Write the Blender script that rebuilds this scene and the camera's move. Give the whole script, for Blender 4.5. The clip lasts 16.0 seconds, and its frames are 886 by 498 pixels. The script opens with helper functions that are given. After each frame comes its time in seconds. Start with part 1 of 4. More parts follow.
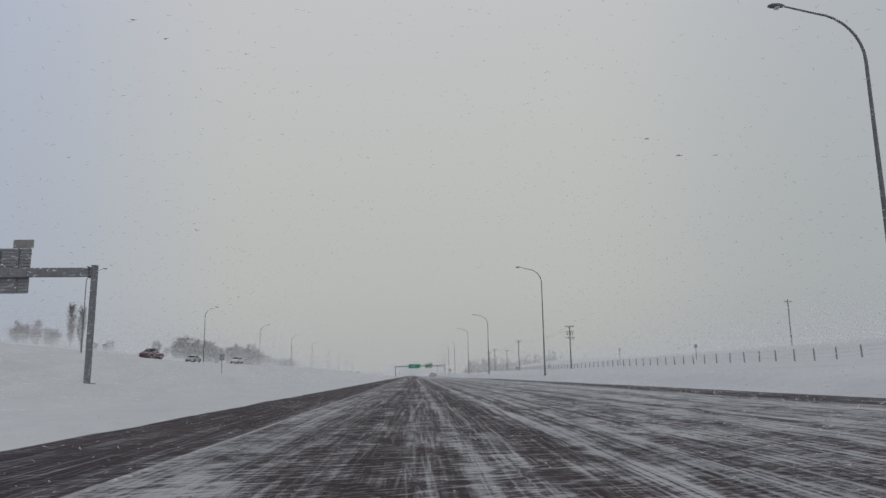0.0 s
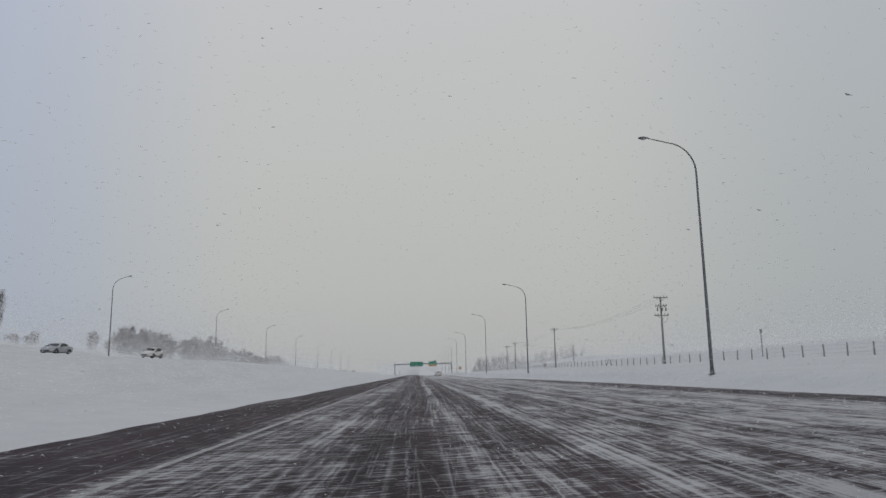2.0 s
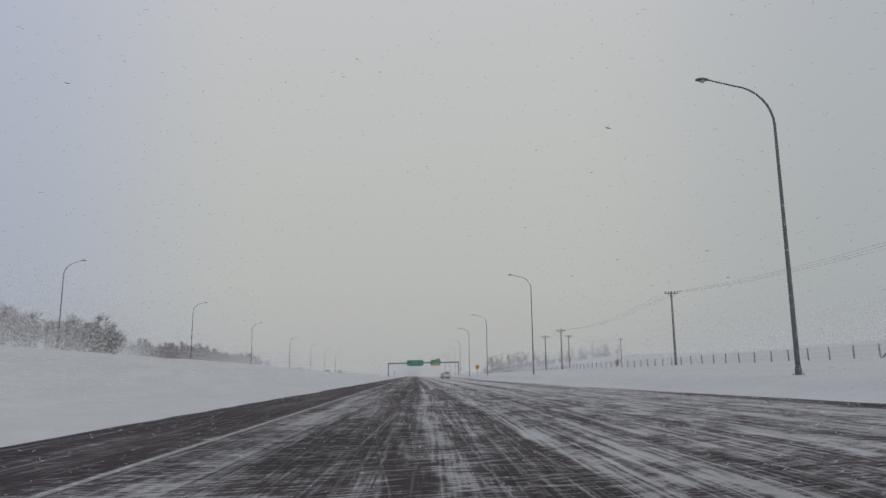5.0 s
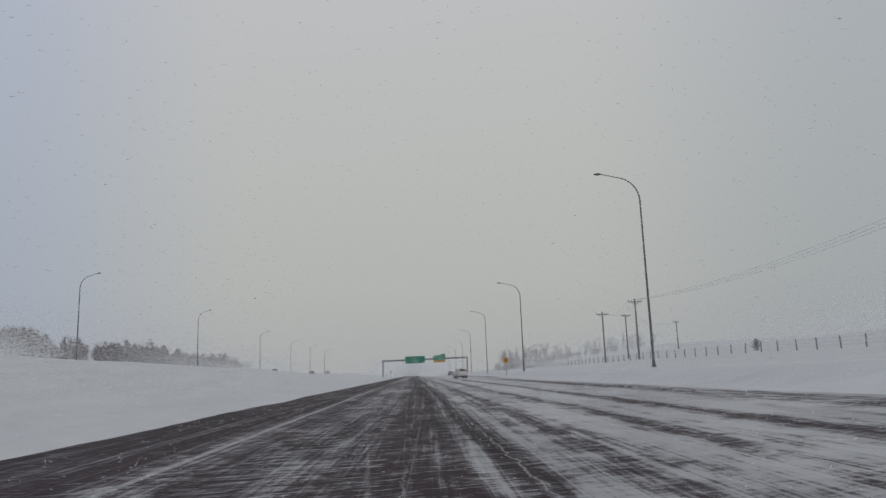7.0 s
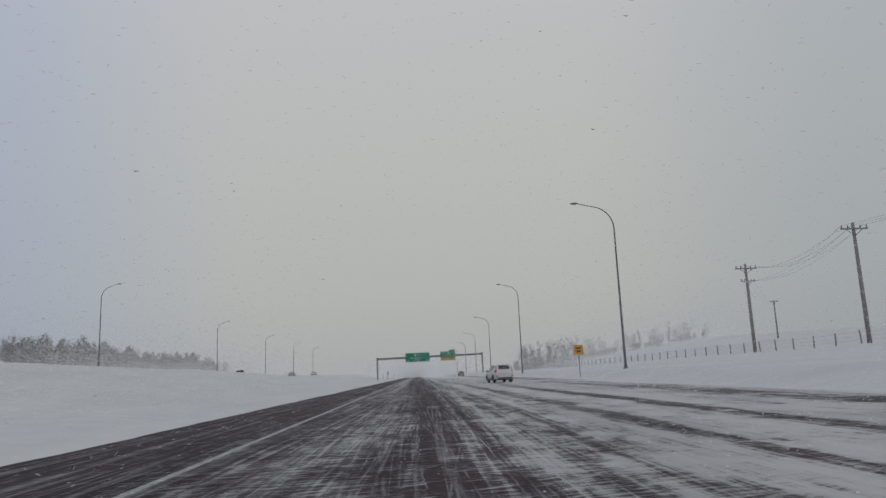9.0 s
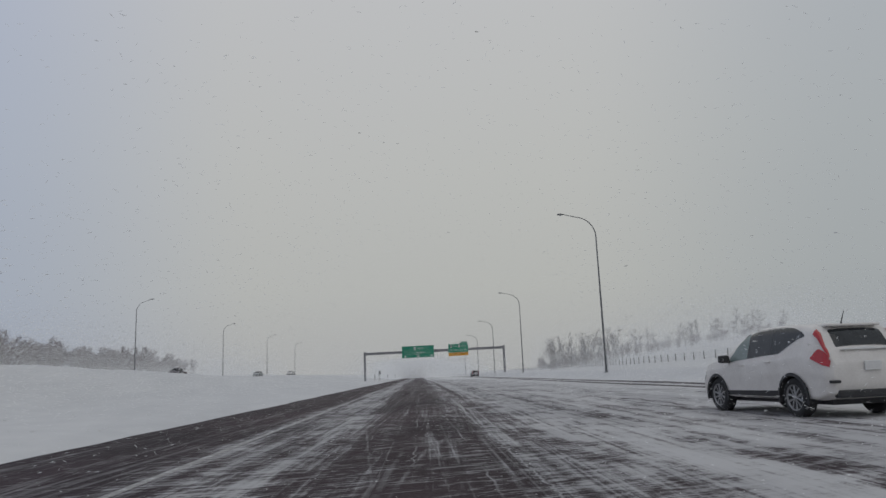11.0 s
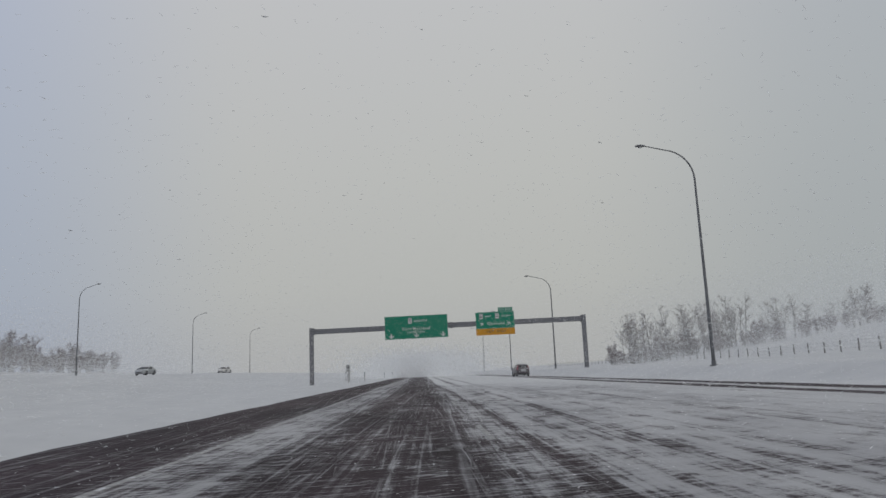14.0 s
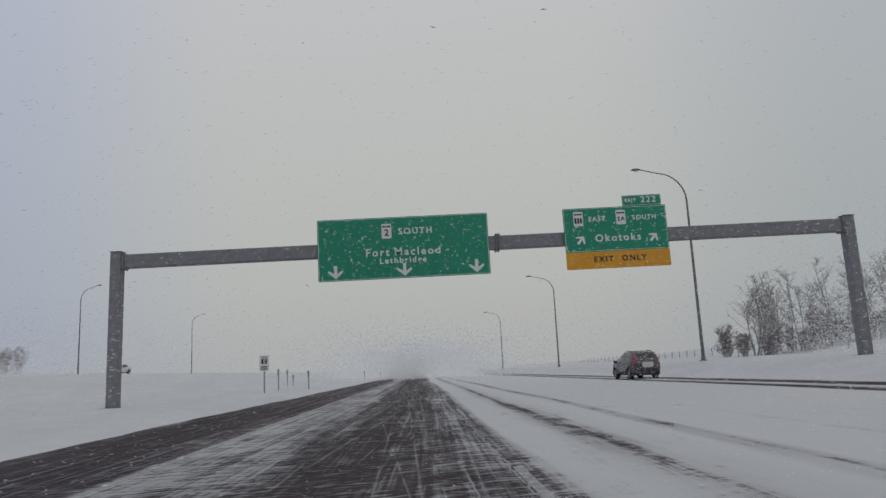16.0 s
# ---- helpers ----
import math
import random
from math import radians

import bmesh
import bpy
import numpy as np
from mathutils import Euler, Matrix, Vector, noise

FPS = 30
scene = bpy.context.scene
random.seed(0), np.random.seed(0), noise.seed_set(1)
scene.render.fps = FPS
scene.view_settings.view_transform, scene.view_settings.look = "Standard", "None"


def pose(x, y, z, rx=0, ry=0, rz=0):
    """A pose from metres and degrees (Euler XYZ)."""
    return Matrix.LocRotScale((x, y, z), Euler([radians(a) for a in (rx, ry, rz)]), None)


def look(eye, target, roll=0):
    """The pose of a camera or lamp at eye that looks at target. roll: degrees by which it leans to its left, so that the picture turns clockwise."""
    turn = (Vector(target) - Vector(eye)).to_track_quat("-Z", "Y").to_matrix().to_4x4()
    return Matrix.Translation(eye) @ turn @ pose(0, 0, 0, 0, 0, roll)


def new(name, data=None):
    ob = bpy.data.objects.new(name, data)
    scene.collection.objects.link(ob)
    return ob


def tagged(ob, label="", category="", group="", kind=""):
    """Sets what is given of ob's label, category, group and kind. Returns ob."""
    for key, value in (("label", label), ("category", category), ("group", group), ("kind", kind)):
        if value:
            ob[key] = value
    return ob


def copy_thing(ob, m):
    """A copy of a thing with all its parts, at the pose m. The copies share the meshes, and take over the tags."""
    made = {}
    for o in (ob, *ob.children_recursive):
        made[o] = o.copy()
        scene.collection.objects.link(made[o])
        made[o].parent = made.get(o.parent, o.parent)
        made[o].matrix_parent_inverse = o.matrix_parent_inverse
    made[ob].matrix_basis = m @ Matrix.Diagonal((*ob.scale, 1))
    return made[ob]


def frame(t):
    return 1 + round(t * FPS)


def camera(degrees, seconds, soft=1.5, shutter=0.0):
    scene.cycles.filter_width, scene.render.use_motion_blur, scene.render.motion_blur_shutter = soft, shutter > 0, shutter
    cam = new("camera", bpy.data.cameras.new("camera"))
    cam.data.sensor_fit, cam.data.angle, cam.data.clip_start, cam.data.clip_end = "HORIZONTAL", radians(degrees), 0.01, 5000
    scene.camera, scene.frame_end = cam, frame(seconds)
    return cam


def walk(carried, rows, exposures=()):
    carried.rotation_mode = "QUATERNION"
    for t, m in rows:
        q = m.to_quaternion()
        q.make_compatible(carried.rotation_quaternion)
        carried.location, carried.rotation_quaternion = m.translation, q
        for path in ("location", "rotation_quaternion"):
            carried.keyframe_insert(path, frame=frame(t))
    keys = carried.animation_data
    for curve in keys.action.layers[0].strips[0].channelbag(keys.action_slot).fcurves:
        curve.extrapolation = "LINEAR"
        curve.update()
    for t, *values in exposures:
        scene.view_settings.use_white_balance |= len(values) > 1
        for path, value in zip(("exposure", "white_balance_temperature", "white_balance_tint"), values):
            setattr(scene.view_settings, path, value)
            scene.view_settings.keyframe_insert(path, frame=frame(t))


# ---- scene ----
cam = camera(64.0, 16.0, 1.5)
EYE = 1.05
# seconds, x, y, yaw, pitch, roll
PATH = [
    (0.0, -0.05, -0.53, -2.25, 10.01, 0.83),
    (0.5, -0.12, 13.94, -2.19, 9.97, 0.99),
    (1.0, -0.18, 28.31, -2.04, 10.03, 1.01),
    (1.5, -0.18, 42.5, -1.95, 9.95, 0.99),
    (2.0, -0.12, 56.31, -2.09, 9.93, 0.92),
    (2.5, -0.0, 69.78, -2.14, 9.92, 0.82),
    (3.0, 0.1, 83.3, -2.06, 10.04, 0.67),
    (3.5, 0.21, 96.74, -1.98, 10.04, 0.43),
    (4.0, 0.34, 110.08, -2.05, 10.09, 0.3),
    (6.5, -0.02, 181.38, -2.2, 9.93, 1.66),
    (7.0, -0.08, 195.36, -2.15, 9.92, 2.02),
    (7.5, -0.13, 209.24, -2.13, 9.9, 2.22),
    (8.0, -0.19, 223.12, -2.06, 9.9, 2.31),
    (8.5, -0.26, 236.94, -2.0, 9.98, 2.4),
    (11.0, -0.09, 305.96, -1.87, 10.01, 2.3),
    (11.5, -0.06, 320.07, -1.95, 10.02, 2.56),
    (12.0, -0.04, 334.16, -1.82, 10.04, 2.72),
    (12.5, -0.03, 348.18, -1.69, 9.94, 2.59),
    (13.0, 0.01, 362.04, -1.66, 9.78, 2.44),
    (13.5, 0.06, 375.59, -1.62, 9.84, 2.38),
    (14.0, 0.14, 388.86, -1.73, 9.84, 2.33),
    (14.5, 0.19, 402.01, -1.78, 9.83, 2.44),
    (15.0, 0.19, 415.51, -1.83, 9.77, 2.67),
    (15.5, 0.18, 429.29, -1.79, 9.69, 2.73),
    (16.0, 0.19, 443.16, -1.92, 9.74, 2.63),
]
walk(cam, [(t, pose(x, y, EYE, 90 + pitch, roll, yaw)) for t, x, y, yaw, pitch, roll in PATH],
     [(0.0, 0.03), (4.0, 0.05), (6.5, -0.04), (11.0, -0.05), (13.0, -0.02), (16.0, -0.01)])

# ---- world and light ----
world = bpy.data.worlds.new("overcast_sky")
scene.world = world
world.use_nodes = True
wn, wl = world.node_tree.nodes, world.node_tree.links
wn.clear()
w_out = wn.new("ShaderNodeOutputWorld")
w_bg = wn.new("ShaderNodeBackground")
w_co = wn.new("ShaderNodeTexCoord")
w_sep = wn.new("ShaderNodeSeparateXYZ")
w_ramp = wn.new("ShaderNodeValToRGB")
w_side = wn.new("ShaderNodeValToRGB")
w_mix = wn.new("ShaderNodeMix")
w_add = wn.new("ShaderNodeMath")
w_mix.data_type = "RGBA"
w_mix.blend_type = "MULTIPLY"
w_ramp.color_ramp.elements[0].position = 0.46
w_ramp.color_ramp.elements[0].color = (0.435, 0.44, 0.445, 1)
w_ramp.color_ramp.elements[1].position = 0.75
w_ramp.color_ramp.elements[1].color = (0.565, 0.575, 0.59, 1)
for at, col in ((0.5, (0.44, 0.447, 0.45, 1)), (0.56, (0.50, 0.51, 0.495, 1)), (0.64, (0.535, 0.545, 0.535, 1))):
    w_ramp.color_ramp.elements.new(at).color = col
w_add.operation = "MULTIPLY_ADD"
w_add.inputs[1].default_value = 0.5
w_add.inputs[2].default_value = 0.5
w_half = wn.new("ShaderNodeMath")
w_half.operation = "MULTIPLY_ADD"
w_half.inputs[1].default_value = 0.5
w_half.inputs[2].default_value = 0.5
side = w_side.color_ramp
side.interpolation = "EASE"
side.elements[0].position, side.elements[0].color = 0.22, (0.785, 0.86, 1.05, 1)
side.elements[1].position, side.elements[1].color = 0.78, (0.80, 0.84, 0.885, 1)
side.elements.new(0.40).color = (0.985, 0.985, 0.985, 1)
side.elements.new(0.60).color = (0.985, 0.985, 0.975, 1)
w_mix.inputs["Factor"].default_value = 1.0
wl.new(w_co.outputs["Generated"], w_sep.inputs[0])
wl.new(w_sep.outputs["Z"], w_add.inputs[0])
wl.new(w_add.outputs[0], w_ramp.inputs[0])
wl.new(w_sep.outputs["X"], w_half.inputs[0])
wl.new(w_half.outputs[0], w_side.inputs[0])
wl.new(w_side.outputs[0], w_mix.inputs["B"])
wl.new(w_ramp.outputs[0], w_mix.inputs["A"])
wl.new(w_mix.outputs["Result"], w_bg.inputs["Color"])
wl.new(w_bg.outputs[0], w_out.inputs[0])
w_bg.inputs["Strength"].default_value = 0.93

sun_data = bpy.data.lights.new("sun", "SUN")
sun_data.energy = 0.15
sun_data.angle = radians(40)
sun_data.color = (1.0, 0.98, 0.95)
sun = new("sun", sun_data)
sun.matrix_world = look((0, 0, 60), (-20, 40, 0))

# ---- materials ----


class Nodes:
    """One node material and short ways to wire it."""

    def __init__(self, name):
        self.mat = bpy.data.materials.new(name)
        self.mat.use_nodes = True
        self.tree = self.mat.node_tree
        self.bsdf = self.tree.nodes["Principled BSDF"]
        self.co = self.tree.nodes.new("ShaderNodeTexCoord").outputs["Object"]

    def add(self, kind, **inputs):
        node = self.tree.nodes.new(kind)
        for key, value in inputs.items():
            self.put(node.inputs[key.replace("_", " ")], value)
        return node

    def put(self, socket, value):
        if isinstance(value, bpy.types.NodeSocket):
            self.tree.links.new(value, socket)
        else:
            socket.default_value = value

    def math(self, op, a, b=0.0, c=0.0, clamp=False):
        node = self.tree.nodes.new("ShaderNodeMath")
        node.operation, node.use_clamp = op, clamp
        for socket, value in zip(node.inputs, (a, b, c)):
            self.put(socket, value)
        return node.outputs[0]

    def scaled(self, scale, turn=0.0):
        node = self.add("ShaderNodeMapping", Vector=self.co)
        node.vector_type = "TEXTURE"
        node.inputs["Rotation"].default_value[2] = radians(turn)
        node.inputs["Scale"].default_value = [1 / v for v in scale]
        return node.outputs[0]

    def noise(self, vector, scale=1.0, detail=3.0, rough=0.55):
        return self.add("ShaderNodeTexNoise", Vector=vector, Scale=scale, Detail=detail, Roughness=rough).outputs["Fac"]

    def ramp(self, value, stops, interpolation="LINEAR"):
        node = self.add("ShaderNodeValToRGB", Fac=value)
        ramp = node.color_ramp
        ramp.interpolation = interpolation
        while len(ramp.elements) < len(stops):
            ramp.elements.new(0.5)
        for el, (at, col) in zip(ramp.elements, stops):
            el.position = at
            el.color = (col, col, col, 1) if isinstance(col, (int, float)) else (*col, 1)
        return node.outputs[0]

    def mix(self, fac, a, b):
        node = self.tree.nodes.new("ShaderNodeMix")
        node.data_type = "RGBA"
        self.put(node.inputs["Factor"], fac)
        self.put(node.inputs["A"], (*a, 1) if isinstance(a, tuple) else a)
        self.put(node.inputs["B"], (*b, 1) if isinstance(b, tuple) else b)
        return node.outputs["Result"]

    def bump(self, height, strength, distance):
        self.put(self.bsdf.inputs["Normal"],
                 self.add("ShaderNodeBump", Height=height, Strength=strength, Distance=distance).outputs[0])


def plain(name, dark, light, rough=0.6, metallic=0.0, scale=6.0, bump=0.15, frost=0.0, coat=0.0):
    """A worn surface between two tones, with grain at two scales and, if asked, specks of stuck snow."""
    n = Nodes(name)
    coarse = n.noise(n.co, scale, 4)
    fine = n.noise(n.co, scale * 9, 3)
    both = n.math("MULTIPLY_ADD", fine, 0.4, n.math("MULTIPLY", coarse, 0.6))
    col = n.mix(n.ramp(both, [(0.32, 0.0), (0.68, 1.0)]), dark, light)
    n.put(n.bsdf.inputs["Roughness"], n.math("MULTIPLY_ADD", coarse, 0.25, rough - 0.12, clamp=True))
    n.bsdf.inputs["Metallic"].default_value = metallic
    if coat:
        n.bsdf.inputs["Coat Weight"].default_value = coat
    if frost:
        specks = n.noise(n.co, 7.0, 6, 0.72)
        mask = n.ramp(specks, [(0.66 - frost * 0.2, 0.0), (0.72 - frost * 0.2, 1.0)])
        col = n.mix(mask, col, (0.78, 0.79, 0.81))
    n.put(n.bsdf.inputs["Base Color"], col)
    if bump:
        n.bump(both, bump, 0.01)
    return n.mat


def snow_material():
    n = Nodes("wind_packed_snow")
    drift = n.noise(n.scaled((0.35, 0.06, 0.3), 12), 1.0, 4)
    ripple = n.noise(n.scaled((1.2, 0.5, 1.0), 30), 1.0, 5)
    grain = n.noise(n.co, 30, 2)
    tone = n.math("MULTIPLY_ADD", ripple, 0.45, n.math("MULTIPLY", drift, 0.55))
    n.put(n.bsdf.inputs["Base Color"],
          n.mix(n.ramp(tone, [(0.3, 0.0), (0.7, 1.0)]), (0.58, 0.583, 0.588), (0.70, 0.699, 0.698)))
    n.bsdf.inputs["Roughness"].default_value = 0.85
    n.bsdf.inputs["Specular IOR Level"].default_value = 0.15
    n.bump(n.math("MULTIPLY_ADD", grain, 0.08, tone), 0.5, 0.12)
    return n.mat


def road_material():
    """Dark wet asphalt under tyre-swept and wind-blown snow, in lanes along y."""
    n = Nodes("snowy_asphalt")
    sep = n.add("ShaderNodeSeparateXYZ", Vector=n.co)
    x, y = sep.outputs["X"], sep.outputs["Y"]
    lean = lambda v, k=2.4: n.math("MULTIPLY_ADD", v, k, 0.5 - 0.5 * k)
    wob = n.math("MULTIPLY_ADD", n.noise(n.scaled((0.3, 0.03, 1)), 1.0, 2), 1.0, -0.5)
    across = n.math("MULTIPLY_ADD", n.math("ADD", x, wob), 1 / 24, 0.3)
    at = lambda v: v / 24 + 0.3
    near = [(-6.6, .36), (-5.8, .20), (-3.6, .25), (-3.0, .50), (-2.3, .54), (-1.6, .45), (-1.0, .40), (-0.2, .38), (0.3, .40),
            (0.6, .58), (0.9, .42), (2.0, .40), (2.3, .66), (2.7, .46), (3.4, .56), (4.2, .44), (5.0, .57), (5.8, .45), (6.6, .60),
            (7.4, .50), (8.6, .62), (10.0, .52), (11.6, .66), (12.8, .52), (13.6, .30), (16.2, .36), (17.2, .9)]
    mid = [(-6.6, .36), (-5.8, .18), (-3.7, .24), (-3.2, .46), (-2.6, .36), (-1.8, .48), (-1.0, .43), (-0.2, .31), (0.4, .31),
           (0.75, .52), (0.9, .28), (1.15, .42), (1.5, .66), (1.9, .50), (2.3, .44), (2.8, .74), (3.4, .76), (3.8, .48), (4.2, .50),
           (4.6, .78), (5.9, .80), (6.3, .40), (6.8, .44), (7.2, .78), (9.6, .72), (10.4, .38), (11.6, .50), (13.4, .95)]
    late = [(-6.6, .34), (-5.8, .18), (-3.7, .25), (-3.1, .52), (-2.5, .61), (-1.8, .52), (-1.3, .36), (-0.95, .32), (-0.7, .35),
            (-0.45, .31), (0.5, .36), (1.0, .47), (1.45, .54), (1.7, .38), (2.1, .68), (2.6, .66), (3.3, .60), (4.2, .66), (5.2, .64),
            (6.4, .69), (8.4, .74), (10.4, .82), (12.2, .86), (12.5, .22), (13.2, .22), (13.5, .84), (14.2, .84), (14.5, .22), (15.2, .26)]
    # past the gantry the exit side lies under smooth snow, with two broken ruts
    last = [(v, c) if v < 1.7 or v > 12.3 else (v, 0.98) for v, c in late if not 2.2 < v < 5.0] + [(2.5, .84), (2.8, .46), (3.1, .86), (3.9, .96), (4.2, .56), (4.5, 1.0)]
    cover = [n.ramp(across, [(at(v), c) for v, c in sorted(row)]) for row in (near, mid, late, last)]

    def blend(a, b, y0, y1):
        when = n.add("ShaderNodeMapRange", Value=y)
        when.inputs["From Min"].default_value, when.inputs["From Max"].default_value = y0, y1
        mix = n.add("ShaderNodeMix")
        for key, value in (("Factor", when.outputs[0]), ("A", a), ("B", b)):
            n.put(mix.inputs[key], value)
        return mix.outputs[0]

    cover = blend(blend(blend(cover[0], cover[1], 165, 225), cover[2], 275, 350), cover[3], 425, 455)
    warp = n.add("ShaderNodeTexNoise", Vector=n.scaled((0.35, 0.12, 1)), Scale=1.0, Detail=2.0).outputs["Color"]

    def warped(scale, turn, amount):
        """Stretched coordinates that wander a little, so that no lattice shows."""
        shift = n.add("ShaderNodeVectorMath", Vector=warp)
        shift.operation = "SCALE"
        shift.inputs["Scale"].default_value = amount
        total = n.tree.nodes.new("ShaderNodeVectorMath")
        n.put(total.inputs[0], n.scaled(scale, turn))
        n.put(total.inputs[1], shift.outputs[0])
        return total.outputs[0]

    streak = lean(n.noise(warped((2.6, 0.025, 1), 0, 0.6), 1.0, 6, 0.62))
    thin = lean(n.noise(warped((14, 0.09, 1), -1.2, 1.6), 1.0, 5, 0.66), 2.6)
    wisp = lean(n.noise(warped((15.0, 2.2, 1), -76, 2.6), 1.0, 8, 0.72), 4.2)
    slant = lean(n.noise(warped((9.0, 1.6, 1), -52, 2.4), 1.0, 8, 0.72), 3.8)
    tuft = lean(n.noise(warped((1.6, 0.9, 1), 10, 1.0), 1.0, 9, 0.72), 3.2)
    clod = lean(n.noise(warped((2.4, 0.55, 1), -4, 1.4), 1.0, 8, 0.68), 3.4)
    grit = n.noise(n.co, 55, 3)
    patch = lean(n.noise(n.scaled((0.45, 0.13, 1)), 1.0, 3))

    def weigh(shares):
        total = 0.0
        for value, share in zip((streak, thin, wisp, slant, tuft, patch), shares):
            total = n.math("MULTIPLY_ADD", value, share, total)
        return total

    # wind-blown wisps in the swept lane, broken wheel tracks in packed snow beyond it
    side = n.add("ShaderNodeMapRange", Value=x)
    side.inputs["From Min"].default_value, side.inputs["From Max"].default_value = 0.9, 2.6
    f = n.add("ShaderNodeMix")
    for key, value in (("Factor", side.outputs[0]), ("A", weigh((.22, .20, .20, .08, .20, .10))),
                       ("B", blend(weigh((.22, .40, .05, .05, .22, .06)), weigh((.32, .20, .06, .04, .30, .08)), 150, 215))):
        n.put(f.inputs[key], value)
    f = f.outputs[0]
    f = n.math("MULTIPLY_ADD", n.math("SUBTRACT", grit, 0.5), 0.30, f)
    f = n.math("MULTIPLY_ADD", n.math("MULTIPLY", n.math("SUBTRACT", clod, 0.5), side.outputs[0]), 0.22, f)
    raw = n.math("MULTIPLY_ADD", n.math("SUBTRACT", f, 0.5), 1.25, n.math("SUBTRACT", cover, 0.01))
    film = n.ramp(raw, [(0.33, 0.0), (0.45, 0.10), (0.52, 0.36), (0.58, 0.68), (0.68, 0.90), (0.84, 1.0)])
    # thin white tails of blown snow
    tails = n.ramp(n.math("MULTIPLY_ADD", n.math("SUBTRACT", cover, 0.42), 0.7, n.math("MULTIPLY_ADD", wisp, 0.65, n.math("MULTIPLY", slant, 0.35))),
                   [(0.60, 0.0), (0.68, 0.5), (0.80, 0.85)])
    # long wheel lines that cross one another at small angles
    lines = 0.0
    for turn, wide, width, seed in ((-1.6, 1.1, 0.009, 3.7), (1.3, 0.9, 0.008, 9.1), (-0.3, 1.7, 0.012, 15.3), (-3.6, 0.8, 0.006, 21.0), (0.8, 2.3, 0.014, 27.9), (4.6, 0.7, 0.006, 33.3)):
        spot = n.add("ShaderNodeVectorMath", Vector=n.scaled((wide, 0.008, 1), turn))
        spot.inputs[1].default_value = (seed, 0, seed)
        value = n.noise(spot.outputs[0], 1.0, 2.0, 0.4)
        on = n.math("SUBTRACT", 1.0, n.math("DIVIDE", n.math("ABSOLUTE", n.math("SUBTRACT", value, 0.5)), width), clamp=True)
        gate = n.math("MULTIPLY_ADD", tuft, 0.9, n.math("MULTIPLY_ADD", thin, 0.9, -0.55), clamp=True)
        lines = n.math("MAXIMUM", lines, n.math("MULTIPLY", n.math("MULTIPLY", on, gate), 0.62))
    # snow packed into long jagged cracks and along ruts
    for k, (x0, swing, jag, width) in enumerate(((-0.18, 0.5, 0.22, 0.016), (0.62, 0.7, 0.10, 0.020), (1.75, 1.0, 0.12, 0.018),
                                                 (2.45, 1.2, 0.05, 0.045), (-1.75, 1.2, 0.05, 0.05), (3.9, 1.6, 0.08, 0.04), (-4.6, 0.8, 0.05, 0.02), (1.08, 0.35, 0.24, 0.022))):
        along = n.add("ShaderNodeCombineXYZ", X=7.3 * k + 1.7, Y=n.math("MULTIPLY", y, 0.03), Z=0.5).outputs[0]
        jagged = n.add("ShaderNodeCombineXYZ", X=3.1 * k, Y=n.math("MULTIPLY", y, 0.9), Z=0.2).outputs[0]
        off = n.math("MULTIPLY_ADD", n.noise(along, 1.0, 2), swing, x0 - swing / 2)
        off = n.math("ADD", off, n.math("MULTIPLY_ADD", n.noise(jagged, 3.0, 4), jag, -jag / 2))
        d = n.math("ABSOLUTE", n.math("SUBTRACT", x, off))
        on = n.math("SUBTRACT", 1.0, n.math("DIVIDE", d, width), clamp=True)
        gate = n.math("MULTIPLY_ADD", n.noise(jagged, 0.35, 2), 5.0, -1.4 if k == 7 else -2.2, clamp=True)
        lines = n.math("MAXIMUM", lines, n.math("MULTIPLY", n.math("MULTIPLY", on, gate), 0.8))
    bare = n.math("MULTIPLY", n.math("SUBTRACT", 1.0, film), n.math("SUBTRACT", 1.0, n.math("MULTIPLY", tails, 0.55)))
    snow = n.math("SUBTRACT", 1.0, n.math("MULTIPLY", bare, n.math("SUBTRACT", 1.0, lines)), clamp=True)
    tar = n.mix(n.ramp(n.math("MULTIPLY_ADD", grit, 0.5, n.math("MULTIPLY", patch, 0.5)), [(0.3, 0.0), (0.7, 1.0)]),
                (0.024, 0.0145, 0.0185), (0.058, 0.037, 0.044))
    packed = n.mix(n.ramp(patch, [(0.3, 0.0), (0.7, 1.0)]), (0.50, 0.495, 0.505), (0.60, 0.596, 0.60))
    packed = n.mix(n.ramp(cover, [(0.76, 0.0), (0.92, 1.0)]), packed, (0.68, 0.678, 0.675))
    n.put(n.bsdf.inputs["Base Color"], n.mix(snow, tar, packed))
    n.put(n.bsdf.inputs["Roughness"], n.math("MULTIPLY_ADD", snow, 0.25, 0.65, clamp=True))
    n.bsdf.inputs["Specular IOR Level"].default_value = 0.12
    n.bump(n.math("MULTIPLY_ADD", grit, 0.1, raw), 0.7, 0.05)
    return n.mat


SNOW = snow_material()
ROAD = road_material()
PAINT = plain("worn_road_paint", (0.16, 0.155, 0.155), (0.50, 0.49, 0.48), 0.7, bump=0.3, frost=0.5)
STEEL = plain("galvanised_steel", (0.13, 0.133, 0.14), (0.24, 0.243, 0.25), 0.6, 0.35, 5, 0.1)
GANTRY = plain("weathered_gantry_steel", (0.16, 0.16, 0.175), (0.27, 0.27, 0.285), 0.65, 0.3, 4, 0.1, frost=0.22)
LAMP = plain("lamp_housing", (0.12, 0.12, 0.125), (0.2, 0.2, 0.21), 0.5, 0.3, 5)
LENS = plain("frosted_lamp_lens", (0.45, 0.46, 0.45), (0.6, 0.6, 0.58), 0.25, 0, 5, 0.05)
